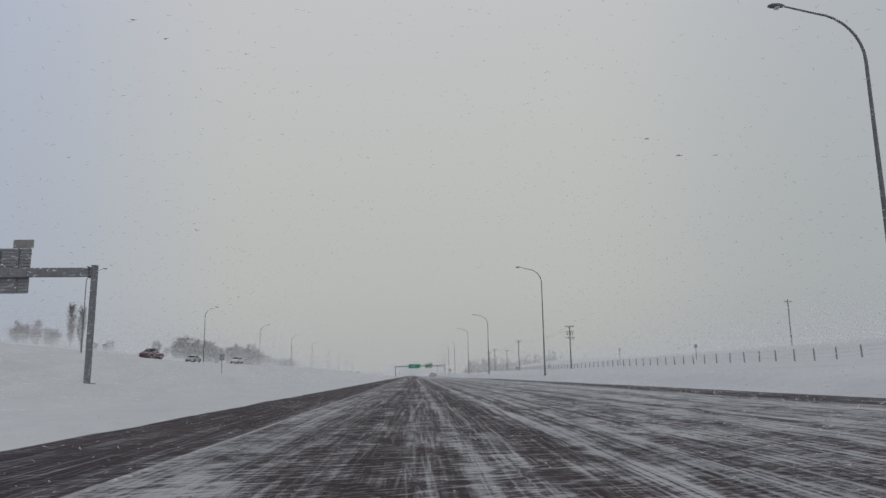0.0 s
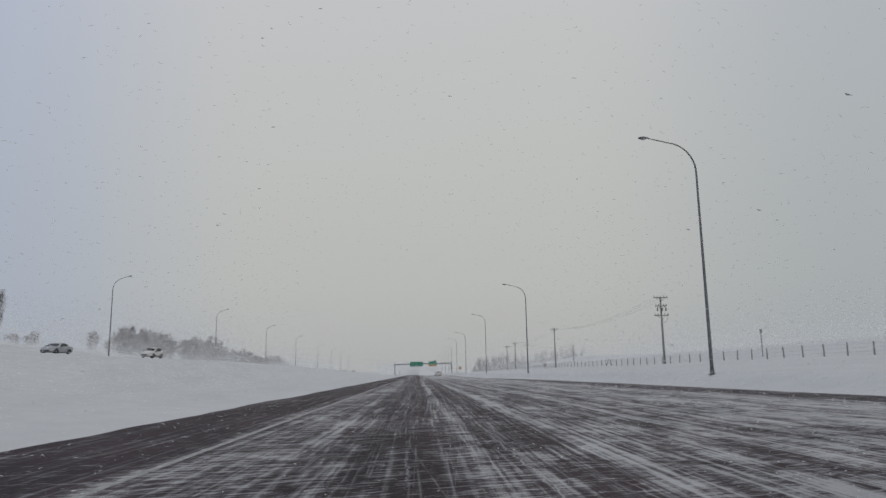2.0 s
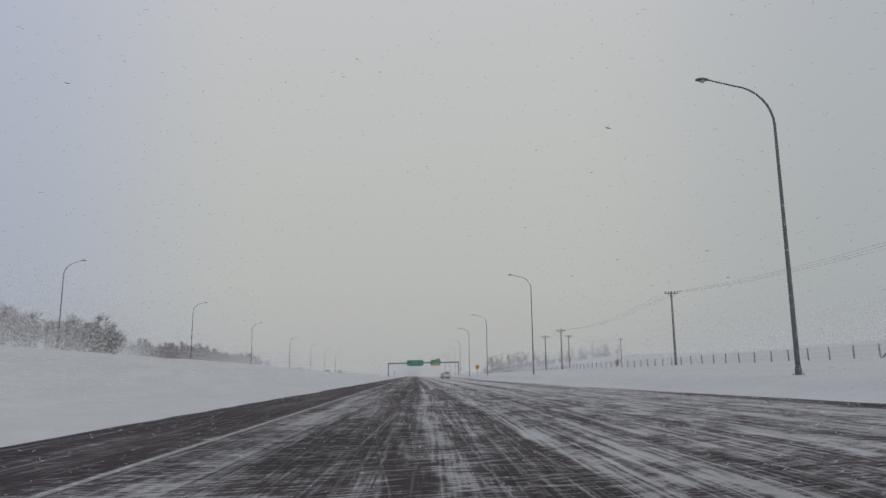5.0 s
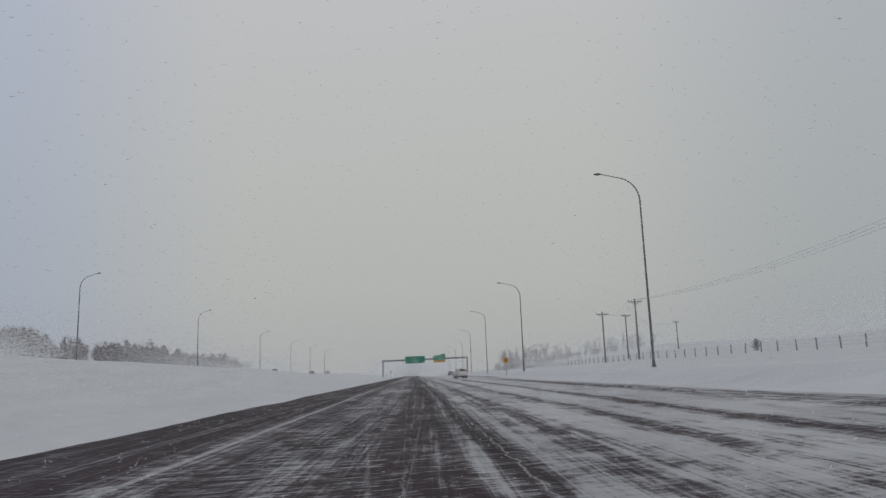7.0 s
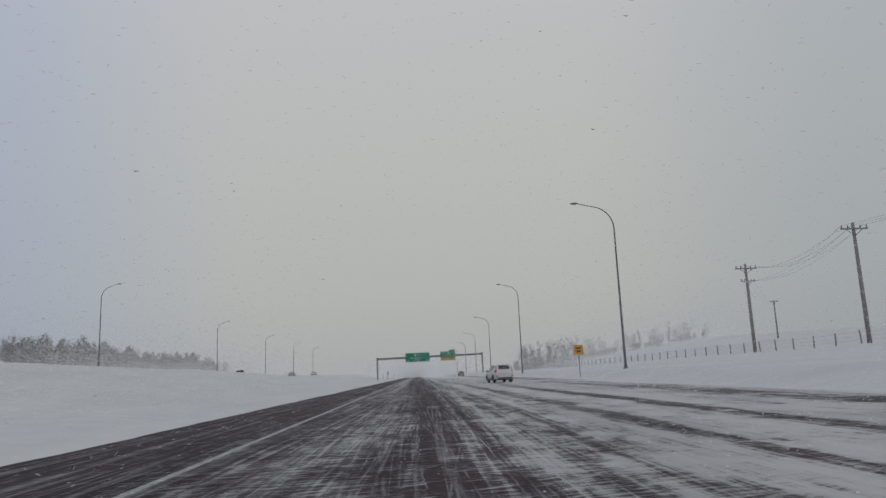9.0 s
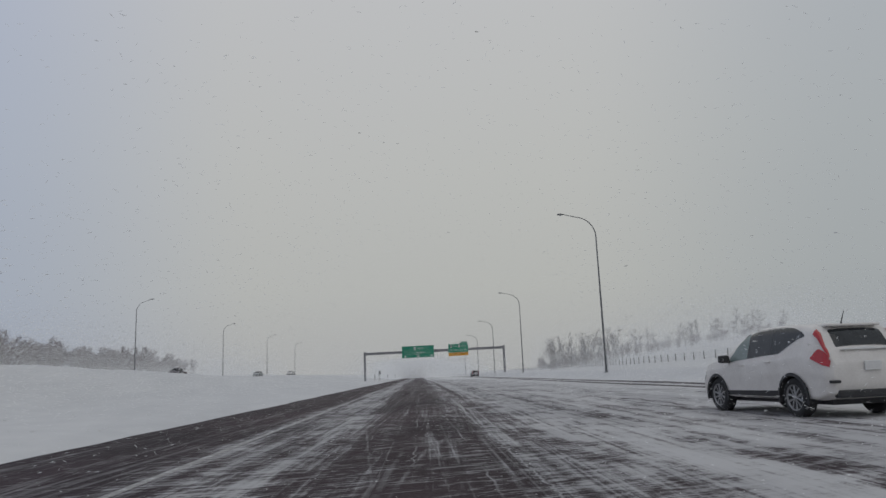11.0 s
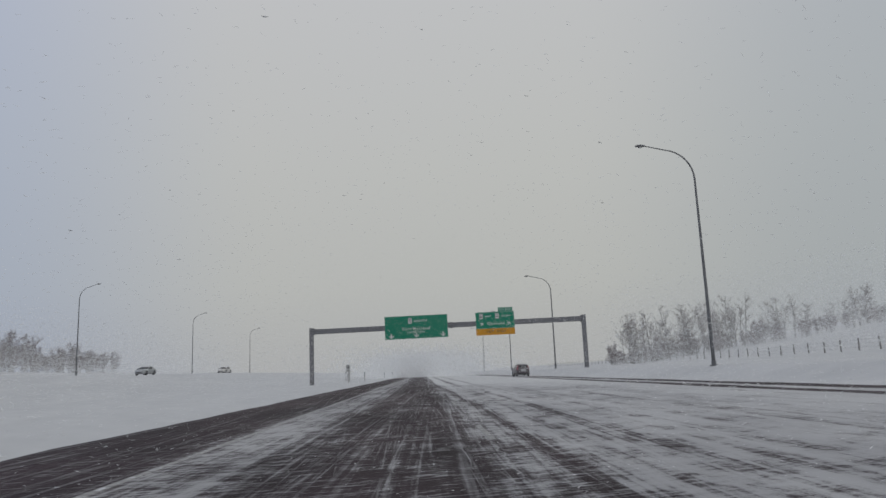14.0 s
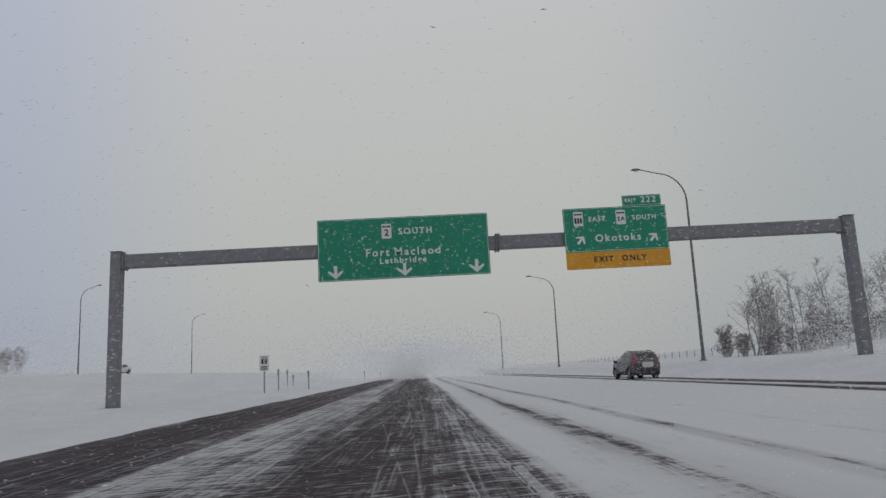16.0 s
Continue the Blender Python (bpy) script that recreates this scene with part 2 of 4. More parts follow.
WOOD = plain("weathered_pole_wood", (0.19, 0.18, 0.172), (0.33, 0.318, 0.308), 0.85, 0, 8, 0.4, frost=0.25)
CERAMIC = plain("grey_insulator", (0.3, 0.3, 0.31), (0.45, 0.45, 0.46), 0.3, 0, 9, 0.05)
WIRE = plain("power_cable", (0.30, 0.305, 0.31), (0.44, 0.445, 0.45), 0.7, 0, 8, 0)
GREEN = plain("green_sign_sheet", (0.0, 0.20, 0.115), (0.005, 0.27, 0.158), 0.5, 0, 3, 0.03, frost=0.29)
WHITE_SIGN = plain("white_sign_sheet", (0.64, 0.65, 0.64), (0.80, 0.80, 0.79), 0.5, 0, 5, 0.03)
AMBER = plain("amber_sign_sheet", (0.58, 0.25, 0.01), (0.74, 0.35, 0.02), 0.5, 0, 4, 0.03, frost=0.18)
BLACK_INK = plain("black_sign_ink", (0.015, 0.014, 0.014), (0.04, 0.035, 0.03), 0.6, 0, 7, 0)
SIGN_BACK = plain("bare_aluminium_sign_back", (0.22, 0.225, 0.24), (0.38, 0.385, 0.40), 0.5, 0.5, 4, 0.05, frost=0.2)
TIMBER = plain("grey_fence_timber", (0.22, 0.21, 0.20), (0.38, 0.365, 0.35), 0.9, 0, 9, 0.4, frost=0.2)
BARK = plain("grey_aspen_bark", (0.22, 0.205, 0.20), (0.40, 0.385, 0.375), 0.9, 0, 5, 0.4)
# twig tones are lifted: haze over the far trees is put into the colour
THICKET = plain("hazed_willow_twigs", (0.24, 0.20, 0.205), (0.38, 0.335, 0.34), 0.95, 0, 0.6, 0)
TWIG = plain("hazed_bare_twigs", (0.27, 0.245, 0.235), (0.42, 0.39, 0.38), 0.95, 0, 0.6, 0)


def flake_material():
    """Airborne snow: pale crystals that pass half of the light on."""
    n = Nodes("airborne_snowflake")
    tone = n.mix(n.noise(n.co, 3.0, 2), (0.985, 0.985, 0.98), (0.995, 0.995, 0.995))
    front = n.add("ShaderNodeBsdfDiffuse", Color=tone)
    back = n.add("ShaderNodeBsdfTranslucent", Color=tone)
    both = n.add("ShaderNodeMixShader")
    both.inputs[0].default_value = 0.5
    n.tree.links.new(front.outputs[0], both.inputs[1])
    n.tree.links.new(back.outputs[0], both.inputs[2])
    n.tree.links.new(both.outputs[0], n.tree.nodes["Material Output"].inputs["Surface"])
    n.tree.nodes.remove(n.bsdf)
    return n.mat


FLAKE = flake_material()
# greyer than snow: the shade of flakes seen against the sky is in the colour
CLUMP = plain("backlit_snow_clump", (0.46, 0.465, 0.47), (0.64, 0.645, 0.65), 0.9, 0, 12, 0)

# ---- mesh helpers ----


def mesh_object(name, bm, material, parent=None, smooth=False):
    data = bpy.data.meshes.new(name)
    bm.normal_update()
    bm.to_mesh(data)
    bm.free()
    for m in material if isinstance(material, (list, tuple)) else (material,):
        data.materials.append(m)
    if smooth:
        for p in data.polygons:
            p.use_smooth = True
    ob = new(name, data)
    ob.parent = parent
    return ob


def part(name, bm, material, parent, label="", smooth=False):
    ob = mesh_object(name, bm, material, parent, smooth)
    return tagged(ob, label) if label else ob


def thing(name, m, label, category, group="", kind=""):
    ob = new(name)
    ob.empty_display_size = 0.2
    ob.matrix_basis = m
    return tagged(ob, label, category, group, kind)


def box(bm, lo, hi, bevel=0.0):
    size = [b - a for a, b in zip(lo, hi)]
    mid = [(a + b) / 2 for a, b in zip(lo, hi)]
    made = bmesh.ops.create_cube(bm, size=1.0, matrix=Matrix.Translation(mid) @ Matrix.Diagonal((*size, 1)))
    if bevel:
        edges = list({e for v in made["verts"] for e in v.link_edges})
        bmesh.ops.bevel(bm, geom=edges, offset=bevel, segments=2, affect="EDGES", profile=0.5)
    return made["verts"]


def tube(bm, points, radii, sides=8, cap=True):
    """A tapered tube along points."""
    rings = []
    points = [Vector(p) for p in points]
    up = Vector((0, 1, 0))
    for i, p in enumerate(points):
        d = (points[min(i + 1, len(points) - 1)] - points[max(i - 1, 0)]).normalized()
        ref = up if abs(d.dot(up)) < 0.9 else Vector((1, 0, 0))
        u = d.cross(ref).normalized()
        v = d.cross(u)
        r = radii[i] if isinstance(radii, (list, tuple)) else radii
        rings.append([bm.verts.new(p + r * (math.cos(a) * u + math.sin(a) * v))
                      for a in (2 * math.pi * k / sides for k in range(sides))])
    for a, b in zip(rings, rings[1:]):
        for k in range(sides):
            bm.faces.new((a[k], a[(k + 1) % sides], b[(k + 1) % sides], b[k]))
    if cap:
        bm.faces.new(rings[0][::-1])
        bm.faces.new(rings[-1])


def lathe(bm, profile, m, sides=24):
    """Turns (radius, height) pairs about m's z axis."""
    rings = []
    for r, z in profile:
        rings.append([bm.verts.new(m @ Vector((r * math.cos(a), r * math.sin(a), z)))
                      for a in (2 * math.pi * k / sides for k in range(sides))])
    for a, b in zip(rings, rings[1:]):
        for k in range(sides):
            bm.faces.new((a[k], a[(k + 1) % sides], b[(k + 1) % sides], b[k]))
    bm.faces.new(rings[0][::-1])
    bm.faces.new(rings[-1])


def plate(bm, x0, z0, x1, z1, y0, y1, corner=0.1, steps=4):
    """An upright plate with rounded corners, between y0 (front) and y1."""
    ring = []
    for cx, cz, start in ((x1 - corner, z1 - corner, 0), (x0 + corner, z1 - corner, 90),
                          (x0 + corner, z0 + corner, 180), (x1 - corner, z0 + corner, 270)):
        for k in range(steps + 1):
            a = radians(start + 90 * k / steps)
            ring.append((cx + corner * math.cos(a), cz + corner * math.sin(a)))
    front = [bm.verts.new((x, y0, z)) for x, z in ring]
    back = [bm.verts.new((x, y1, z)) for x, z in ring]
    n = len(ring)
    bm.faces.new(front)
    bm.faces.new(back[::-1])
    for k in range(n):
        bm.faces.new((front[k], back[k], back[(k + 1) % n], front[(k + 1) % n]))
    bmesh.ops.recalc_face_normals(bm, faces=bm.faces)


def lettering(words, size, centre, material, parent, label):
    """Words as a thin mesh that stands upright and faces -y."""
    curve = bpy.data.curves.new("lettering", "FONT")
    curve.body, curve.size, curve.align_x, curve.align_y = words, size, "CENTER", "CENTER"
    curve.extrude, curve.offset, curve.space_character = 0.004, 0.007, 1.3
    curve.resolution_u = 3
    temp = bpy.data.objects.new("lettering", curve)
    scene.collection.objects.link(temp)
    data = bpy.data.meshes.new_from_object(temp.evaluated_get(bpy.context.evaluated_depsgraph_get()))
    bpy.data.objects.remove(temp)
    bpy.data.curves.remove(curve)
    data.transform(Matrix.Translation(centre) @ Matrix.Rotation(radians(90), 4, "X"))
    data.materials.clear()
    data.materials.append(material)
    ob = new("lettering", data)
    ob.parent = parent
    return tagged(ob, label)


# ---- ground ----
ROAD_LEFT, ROAD_RIGHT = -6.3, 15.8


def ease(v, a, b):
    v = min(max((v - a) / (b - a), 0.0), 1.0)
    return v * v * (3 - 2 * v)


def wave(x, y, scale, seed=0.0):
    return noise.noise(Vector((x / scale, y / scale, seed)))


def right_edge(y):
    return 16.4 - 3.2 * ease(y, 130, 200) + 2.6 * ease(y, 275, 350)


def ground_height(x, y):
    far = max(abs(x) - 150, 0) * 0.03
    if x < ROAD_LEFT + 3:
        edge = ROAD_LEFT + 0.30 * wave(0, y, 9, 3) + 0.16 * wave(0, y, 2.1, 5)
        d = edge - x
        crest = 4.2 - 1.7 * ease(y, 310, 500)
        steep = 0.085 - 0.06 * ease(y, 330, 600)
        z = min(0.09 * d, 0.05 + 0.02 * d) if d > -0.6 else -0.06
        z += (crest - 0.75) * ease(-x, 14, 44) + steep * max(-x - 50, 0) * ease(-x, 50, 90) - far * 0.6
        bump = ease(-x, 7, 16)
        return max(z, -0.06) + bump * (0.16 * wave(x, y, 14, 1) + 0.35 * wave(x, y, 60, 2))
    if x > 10:
        edge = right_edge(y) + 0.5 * wave(0, y, 12, 8) + 0.2 * wave(0, y, 2.6, 9)
        d = x - edge
        z = min(0.09 * d, 0.05 + 0.02 * d) if d > -0.6 else -0.06
        z += 0.75 * ease(d, 0.2, 3.0) + (0.72 - 0.32 * ease(y, 300, 400)) * ease(x, 18, 36) - far
        late = ease(y, 420, 500)
        z += ((1 - late) * 0.075 * max(min(x, 80) - 36, 0) + late * 0.12 * max(min(x, 106) - 42, 0)) * (1 - 0.9 * ease(y, 540, 680))
        z -= 0.6 * ease(y, 400, 480) * ease(x, 21, 33)
        bump = ease(x, 17, 26)
        return max(z, -0.06) + bump * (0.12 * wave(x, y, 11, 1) + 0.25 * wave(x, y, 50, 2))
    return -0.06


def ground():
    xs = [-3000, -2000, -1200, -700, -420, -300, -230, -180] + list(range(-150, -50, 8)) + list(range(-50, -16, 3))
    xs += [-16, -14.5, -13, -11.5, -10.2, -9.2, -8.4, -7.8] + [-7.4 + 0.2 * k for k in range(13)] + [-4.8, -4.2, -3.4]
    xs += [-2, 6, 11] + [11.6 + 0.25 * k for k in range(28)] + [19.2, 20, 22, 24]
    xs += list(range(27, 60, 3)) + list(range(60, 150, 8)) + [160, 190, 240, 320, 450, 700, 1200, 2000, 3000]
    ys = [-600, -300, -150, -80, -40, -20, -10] + list(range(0, 560, 1)) + list(range(560, 760, 10)) + [800, 900, 1050, 1300, 1700, 2300, 3200]
    verts = [(x, y, ground_height(x, y)) for y in ys for x in xs]
    w = len(xs)
    faces = [(j * w + i, j * w + i + 1, (j + 1) * w + i + 1, (j + 1) * w + i)
             for j in range(len(ys) - 1) for i in range(w - 1)]
    data = bpy.data.meshes.new("ground")
    data.from_pydata(verts, [], faces)
    data.materials.append(SNOW)
    for p in data.polygons:
        p.use_smooth = True
    tagged(new("ground", data), "wind-packed white snow over open verges and fields", "snow", kind="structure")


ground()


def road():
    bm = bmesh.new()
    xs = [ROAD_LEFT - 0.8, -3, 0.9, 4.6, 8.3, 12, 18.0]
    ys = [-300, 0, 100, 200, 300, 400, 500, 700, 1000, 1600, 3000]
    grid = [[bm.verts.new((x, y, 0)) for x in xs] for y in ys]
    for a, b in zip(grid, grid[1:]):
        for i in range(len(xs) - 1):
            bm.faces.new((a[i], a[i + 1], b[i + 1], b[i]))
    tagged(mesh_object("road", bm, ROAD),
           "dark asphalt highway streaked with blown and tyre-packed snow", "road", kind="structure")


road()


def stripe(name, x0, x1, y0, y1, label, group=""):
    bm = bmesh.new()
    n = max(int((y1 - y0) / 25), 1)
    rows = []
    for k in range(n + 1):
        y = y0 + (y1 - y0) * k / n
        rows.append([bm.verts.new((x, y, z)) for x, z in ((x0, 0.0), (x0 + 0.005, 0.006), (x1 - 0.005, 0.006), (x1, 0.0))])
    for a, b in zip(rows, rows[1:]):
        for i in range(3):
            bm.faces.new((a[i], a[i + 1], b[i + 1], b[i]))
    return tagged(mesh_object(name, bm, PAINT), label, "road marking", group, "structure")


stripe("edge_line", -3.25, -3.14, -40, 900, "worn white edge line on snowy asphalt")
dash = stripe("lane_dash", 1.15, 1.26, 328, 331, "worn white lane dash half under snow", "lane dashes")
for k in range(1, 24):
    copy_thing(dash, pose(0, 12 * k, 0))

# ---- street lamps ----


def street_lamp(m, label, group, side=-1, height=13.2, reach=3.6):
    """A tapered steel pole that bends into an arm towards side, with a cobra-head lamp."""
    lamp = thing("street_lamp", m, label, "street lamp", group)
    bm = bmesh.new()
    bend = 2.0
    path = [(0, 0, z) for z in (0.25, 2, 4, 6, 8, 10, height - bend - 0.4)]
    for k in range(1, 9):
        a = radians(84 * k / 8)
        path.append((side * bend * (1 - math.cos(a)), 0, height - bend - 0.4 + bend * math.sin(a)))
    path.append((side * reach, 0, height - 0.10))
    radii = [0.118 - 0.009 * i for i in range(7)] + [0.058 - 0.0028 * i for i in range(8)] + [0.034]
    tube(bm, path, radii, 10)
    part("pole", bm, STEEL, lamp, smooth=True)
    bm = bmesh.new()
    box(bm, (-0.2, -0.2, 0.0), (0.2, 0.2, 0.04), 0.008)
    lathe(bm, [(0.15, 0.04), (0.15, 0.30), (0.13, 0.34)], Matrix())
    for sx in (-0.15, 0.15):
        for sy in (-0.15, 0.15):
            lathe(bm, [(0.022, 0.04), (0.022, 0.10)], pose(sx, sy, 0), 6)
    part("base_plate", bm, STEEL, lamp)
    bm = bmesh.new()
    rings = []
    for u, w, h in ((0, 0.05, 0.05), (0.12, 0.11, 0.09), (0.3, 0.16, 0.12), (0.52, 0.15, 0.10), (0.66, 0.09, 0.05)):
        rings.append([bm.verts.new((side * (reach - 0.05 + u), w * math.cos(a), height - 0.10 + h * math.sin(a) * (1 if math.sin(a) > 0 else 0.55)))
                      for a in (2 * math.pi * k / 10 for k in range(10))])
    for a, b in zip(rings, rings[1:]):
        for k in range(10):
            bm.faces.new((a[k], a[(k + 1) % 10], b[(k + 1) % 10], b[k]))
    bm.faces.new(rings[0])
    bm.faces.new(rings[-1])
    bmesh.ops.recalc_face_normals(bm, faces=bm.faces)
    head = part("lamp_head", bm, LAMP, lamp, "dark cobra-head lamp housing", True)
    bm = bmesh.new()
    lathe(bm, [(0.11, -0.15), (0.13, -0.11), (0.12, -0.08)], pose(side * (reach + 0.28), 0, height - 0.06), 12)
    part("lens", bm, LENS, head)
    return lamp


NEAR_LAMPS = [(17.8, 25.0, 15.0), (18.4, 100.8, 15.6), (17.6, 170.2, 14.3), (18.9, 252.0, 16.1), (17.4, 311.2, 14.6),
              (17.7, 373.9, 15.6), (18.3, 432.9, 14.4), (19.3, 490.7, 13.5), (19.2, 540, 12.6), (19.2, 605, 13)]
for x, y, h in NEAR_LAMPS:
    street_lamp(pose(x, y, ground_height(x, y) - 0.02), "tall grey steel street lamp with curved arm on snowy verge",
                "street lamps along the highway", -1, h, 3.1)
for y in (115, 181, 246, 309, 371, 441, 501, 557, 613):
    street_lamp(pose(-52.8, y, ground_height(-52.8, y) - 0.02), "grey street lamp with a short arm beside the far carriageway",
                "street lamps along the far carriageway", 1, 14.3, 2.6)

# ---- overhead sign gantry ----


def gantry(m, x0, x1, z0, z1, base0, base1, label, flange=3.9, half=0.24):
    """A square-tube portal: two posts and a bolted beam."""
    ob = thing("sign_gantry", m, label, "sign gantry")
    for x, z, b in ((x0, z0, base0), (x1, z1, base1)):
        bm = bmesh.new()
        box(bm, (x - half, -half, b), (x + half, half, z + 0.42), 0.05)
        post = part("post", bm, GANTRY, ob)
        bm = bmesh.new()
        box(bm, (x - half - 0.02, -half - 0.02, z + 0.42), (x + half + 0.02, half + 0.02, z + 0.45), 0.01)
        part("cap", bm, GANTRY, post)
        bm = bmesh.new()
        box(bm, (x - 0.4, -0.4, b - 0.02), (x + 0.4, 0.4, b + 0.05), 0.01)
        part("base_plate", bm, GANTRY, post)
    bm = bmesh.new()
    box(bm, (x0 + half, -half * 0.92, -0.3), (x1 - half, half * 0.92, 0.3), 0.05)
    for v in bm.verts:
        v.co.z += z0 + (z1 - z0) * (v.co.x - x0) / (x1 - x0)
    part("beam", bm, GANTRY, ob)
    for x, h in ((x0 + 0.32, 0.36), (flange - 0.06, 0.38), (flange + 0.06, 0.38), (x1 - 0.32, 0.36)):
        z = z0 + (z1 - z0) * (x - x0) / (x1 - x0)
        bm = bmesh.new()
        box(bm, (x - 0.035, -0.3, z - h), (x + 0.035, 0.3, z + h), 0.01)
        for k in range(5):
            for y in (-0.31, 0.31):
                box(bm, (x - 0.07, y - 0.02, z - h + 0.07 + k * (h - 0.07) / 2), (x + 0.07, y + 0.02, z - h + 0.11 + k * (h - 0.07) / 2))
        part("flange", bm, GANTRY, ob)
    return ob


G_Y, G_X0, G_X1, G_Z0, G_Z1 = 474.2, -12.75, 19.95, 6.36, 6.74
gantry(pose(0, G_Y, 0), G_X0, G_X1, G_Z0, G_Z1, ground_height(G_X0, G_Y) - 0.05, ground_height(G_X1, G_Y) - 0.05,
       "grey square-tube steel sign gantry spanning the highway")


def border(bm, x0, z0, x1, z1, y, w=0.017, corner=0.2):
    """A thin frame inside a plate's edge."""
    def ring(d):
        c = corner - d
        pts = []
        for cx, cz, start in ((x1 - corner, z1 - corner, 0), (x0 + corner, z1 - corner, 90),
                              (x0 + corner, z0 + corner, 180), (x1 - corner, z0 + corner, 270)):
            for k in range(5):
                a = radians(start + 22.5 * k)
                pts.append(bm.verts.new((cx + c * math.cos(a), y, cz + c * math.sin(a))))
        return pts
    a, b = ring(0.03), ring(0.03 + w)
    for k in range(len(a)):
        bm.faces.new((a[k], b[k], b[(k + 1) % len(a)], a[(k + 1) % len(a)]))


def arrow(bm, x, z, size, turn, y):
    """A lane arrow that points along turn degrees from straight down."""
    shape = [(0, -0.5), (0.55, -0.02), (0.55, 0.16), (0.12, -0.1), (0.12, 0.5), (-0.12, 0.5), (-0.12, -0.1), (-0.55, 0.16), (-0.55, -0.02)]
    c, s = math.cos(radians(turn)), math.sin(radians(turn))
    ring = [(x + size * (u * c - v * s), z + size * (u * s + v * c)) for u, v in shape]
    front = [bm.verts.new((u, y, v)) for u, v in ring]
    back = [bm.verts.new((u, y + 0.005, v)) for u, v in ring]
    bm.faces.new(front)
    for k in range(len(ring)):
        bm.faces.new((front[k], back[k], back[(k + 1) % len(ring)], front[(k + 1) % len(ring)]))


def shield(x, z, digits, parent, y):
    """A white route marker with its number."""
    bm = bmesh.new()
    plate(bm, x - 0.21, z - 0.32, x + 0.21, z + 0.32, y - 0.012, y, 0.05)
    ob = part("route_marker", bm, WHITE_SIGN, parent, "white route marker with a black number")
    bm = bmesh.new()
    for k in range(3):
        box(bm, (x - 0.17 + 0.12 * k, y - 0.016, z + 0.16), (x - 0.07 + 0.12 * k, y - 0.012, z + 0.23))
    part("caption_bars", bm, BLACK_INK, ob)
    if digits:
        lettering(digits, 0.40 if len(digits) < 2 else 0.25, (x, y - 0.018, z - 0.08), BLACK_INK, ob, "black route number")
    else:
        bm = bmesh.new()
        for k in range(3):
            box(bm, (x - 0.17 + 0.12 * k, y - 0.016, z - 0.2), (x - 0.08 + 0.12 * k, y - 0.012, z + 0.04))
        part("number_bars", bm, BLACK_INK, ob)


def sign_back(parent, x0, x1, z0, z1, y):
    """Stiffening rails behind a sign and the brackets to the beam."""
    n = max(int((x1 - x0) / 1.6), 2)
    for k in range(n):
        x = x0 + (x1 - x0) * (k + 0.5) / n
        bm = bmesh.new()
        box(bm, (x - 0.05, y, z0 + 0.05), (x + 0.05, y + 0.09, z1 - 0.05))
        part("rear_rail", bm, SIGN_BACK, parent)


def slant(x):
    return (G_Z1 - G_Z0) * (x - G_X0) / (G_X1 - G_X0)


# through-lane sign; it hangs on the beam's front and leans with it
FRONT = -0.36
S = thing("guide_sign", pose(-0.26, G_Y, 6.47, 0, -0.6, 0), "large green highway guide sign with white lettering and down arrows", "road sign")
bm = bmesh.new()
plate(bm, -3.63, -1.32, 3.63, 1.32, FRONT, FRONT + 0.04, 0.06)
face = part("panel", bm, GREEN, S)
bm = bmesh.new()
border(bm, -3.63, -1.32, 3.63, 1.32, FRONT - 0.004, 0.017, 0.06)
part("border", bm, WHITE_SIGN, face)
lettering("SOUTH", 0.37, (0.52, FRONT - 0.008, 0.68), WHITE_SIGN, face, "white lettering")
lettering("Fort", 0.46, (-1.12, FRONT - 0.008, -0.2), WHITE_SIGN, face, "white lettering")
lettering("Macleod", 0.46, (0.58, FRONT - 0.008, -0.2), WHITE_SIGN, face, "white lettering")
lettering("Lethbridge", 0.35, (-0.05, FRONT - 0.008, -0.56), WHITE_SIGN, face, "white lettering")
shield(-0.7, 0.72, "2", face, FRONT - 0.003)
for x in (-2.9, 0.0, 3.05):
    bm = bmesh.new()
    arrow(bm, x, -0.95, 0.56, 0, FRONT - 0.006)
    part("arrow", bm, WHITE_SIGN, face)
sign_back(S, -3.63, 3.63, -1.32, 1.32, FRONT + 0.04)
S.scale = (1.035, 1.0, 1.035)

E_ = thing("exit_sign", pose(9.2, G_Y, 6.6, 0, -0.6, 0), "green exit guide sign with an amber exit-only panel below", "road sign")
bm = bmesh.new()
plate(bm, -2.28, -0.65, 2.28, 1.30, FRONT, FRONT + 0.04, 0.05)
face = part("panel", bm, GREEN, E_)
bm = bmesh.new()
border(bm, -2.28, -0.65, 2.28, 1.30, FRONT - 0.004, 0.015, 0.05)
part("border", bm, WHITE_SIGN, face)
shield(-1.62, 0.82, "", face, FRONT - 0.003)
lettering("EAST", 0.28, (-0.80, FRONT - 0.008, 0.78), WHITE_SIGN, face, "white lettering")
shield(0.26, 0.82, "2A", face, FRONT - 0.003)
lettering("SOUTH", 0.27, (1.30, FRONT - 0.008, 0.78), WHITE_SIGN, face, "white lettering")
lettering("Okotoks", 0.45, (0.06, FRONT - 0.008, -0.08), WHITE_SIGN, face, "white lettering")
for x in (-1.58, 1.63):
    bm = bmesh.new()
    arrow(bm, x, -0.12, 0.43, 140, FRONT - 0.006)
    part("arrow", bm, WHITE_SIGN, face)
bm = bmesh.new()
plate(bm, -2.28, -1.40, 2.28, -0.653, FRONT, FRONT + 0.04, 0.05)
amber = part("exit_only_panel", bm, AMBER, E_, "amber exit-only panel with black lettering")
lettering("EXIT", 0.34, (-0.66, FRONT - 0.008, -1.0), BLACK_INK, amber, "black lettering")
lettering("ONLY", 0.34, (0.68, FRONT - 0.008, -1.0), BLACK_INK, amber, "black lettering")
bm = bmesh.new()
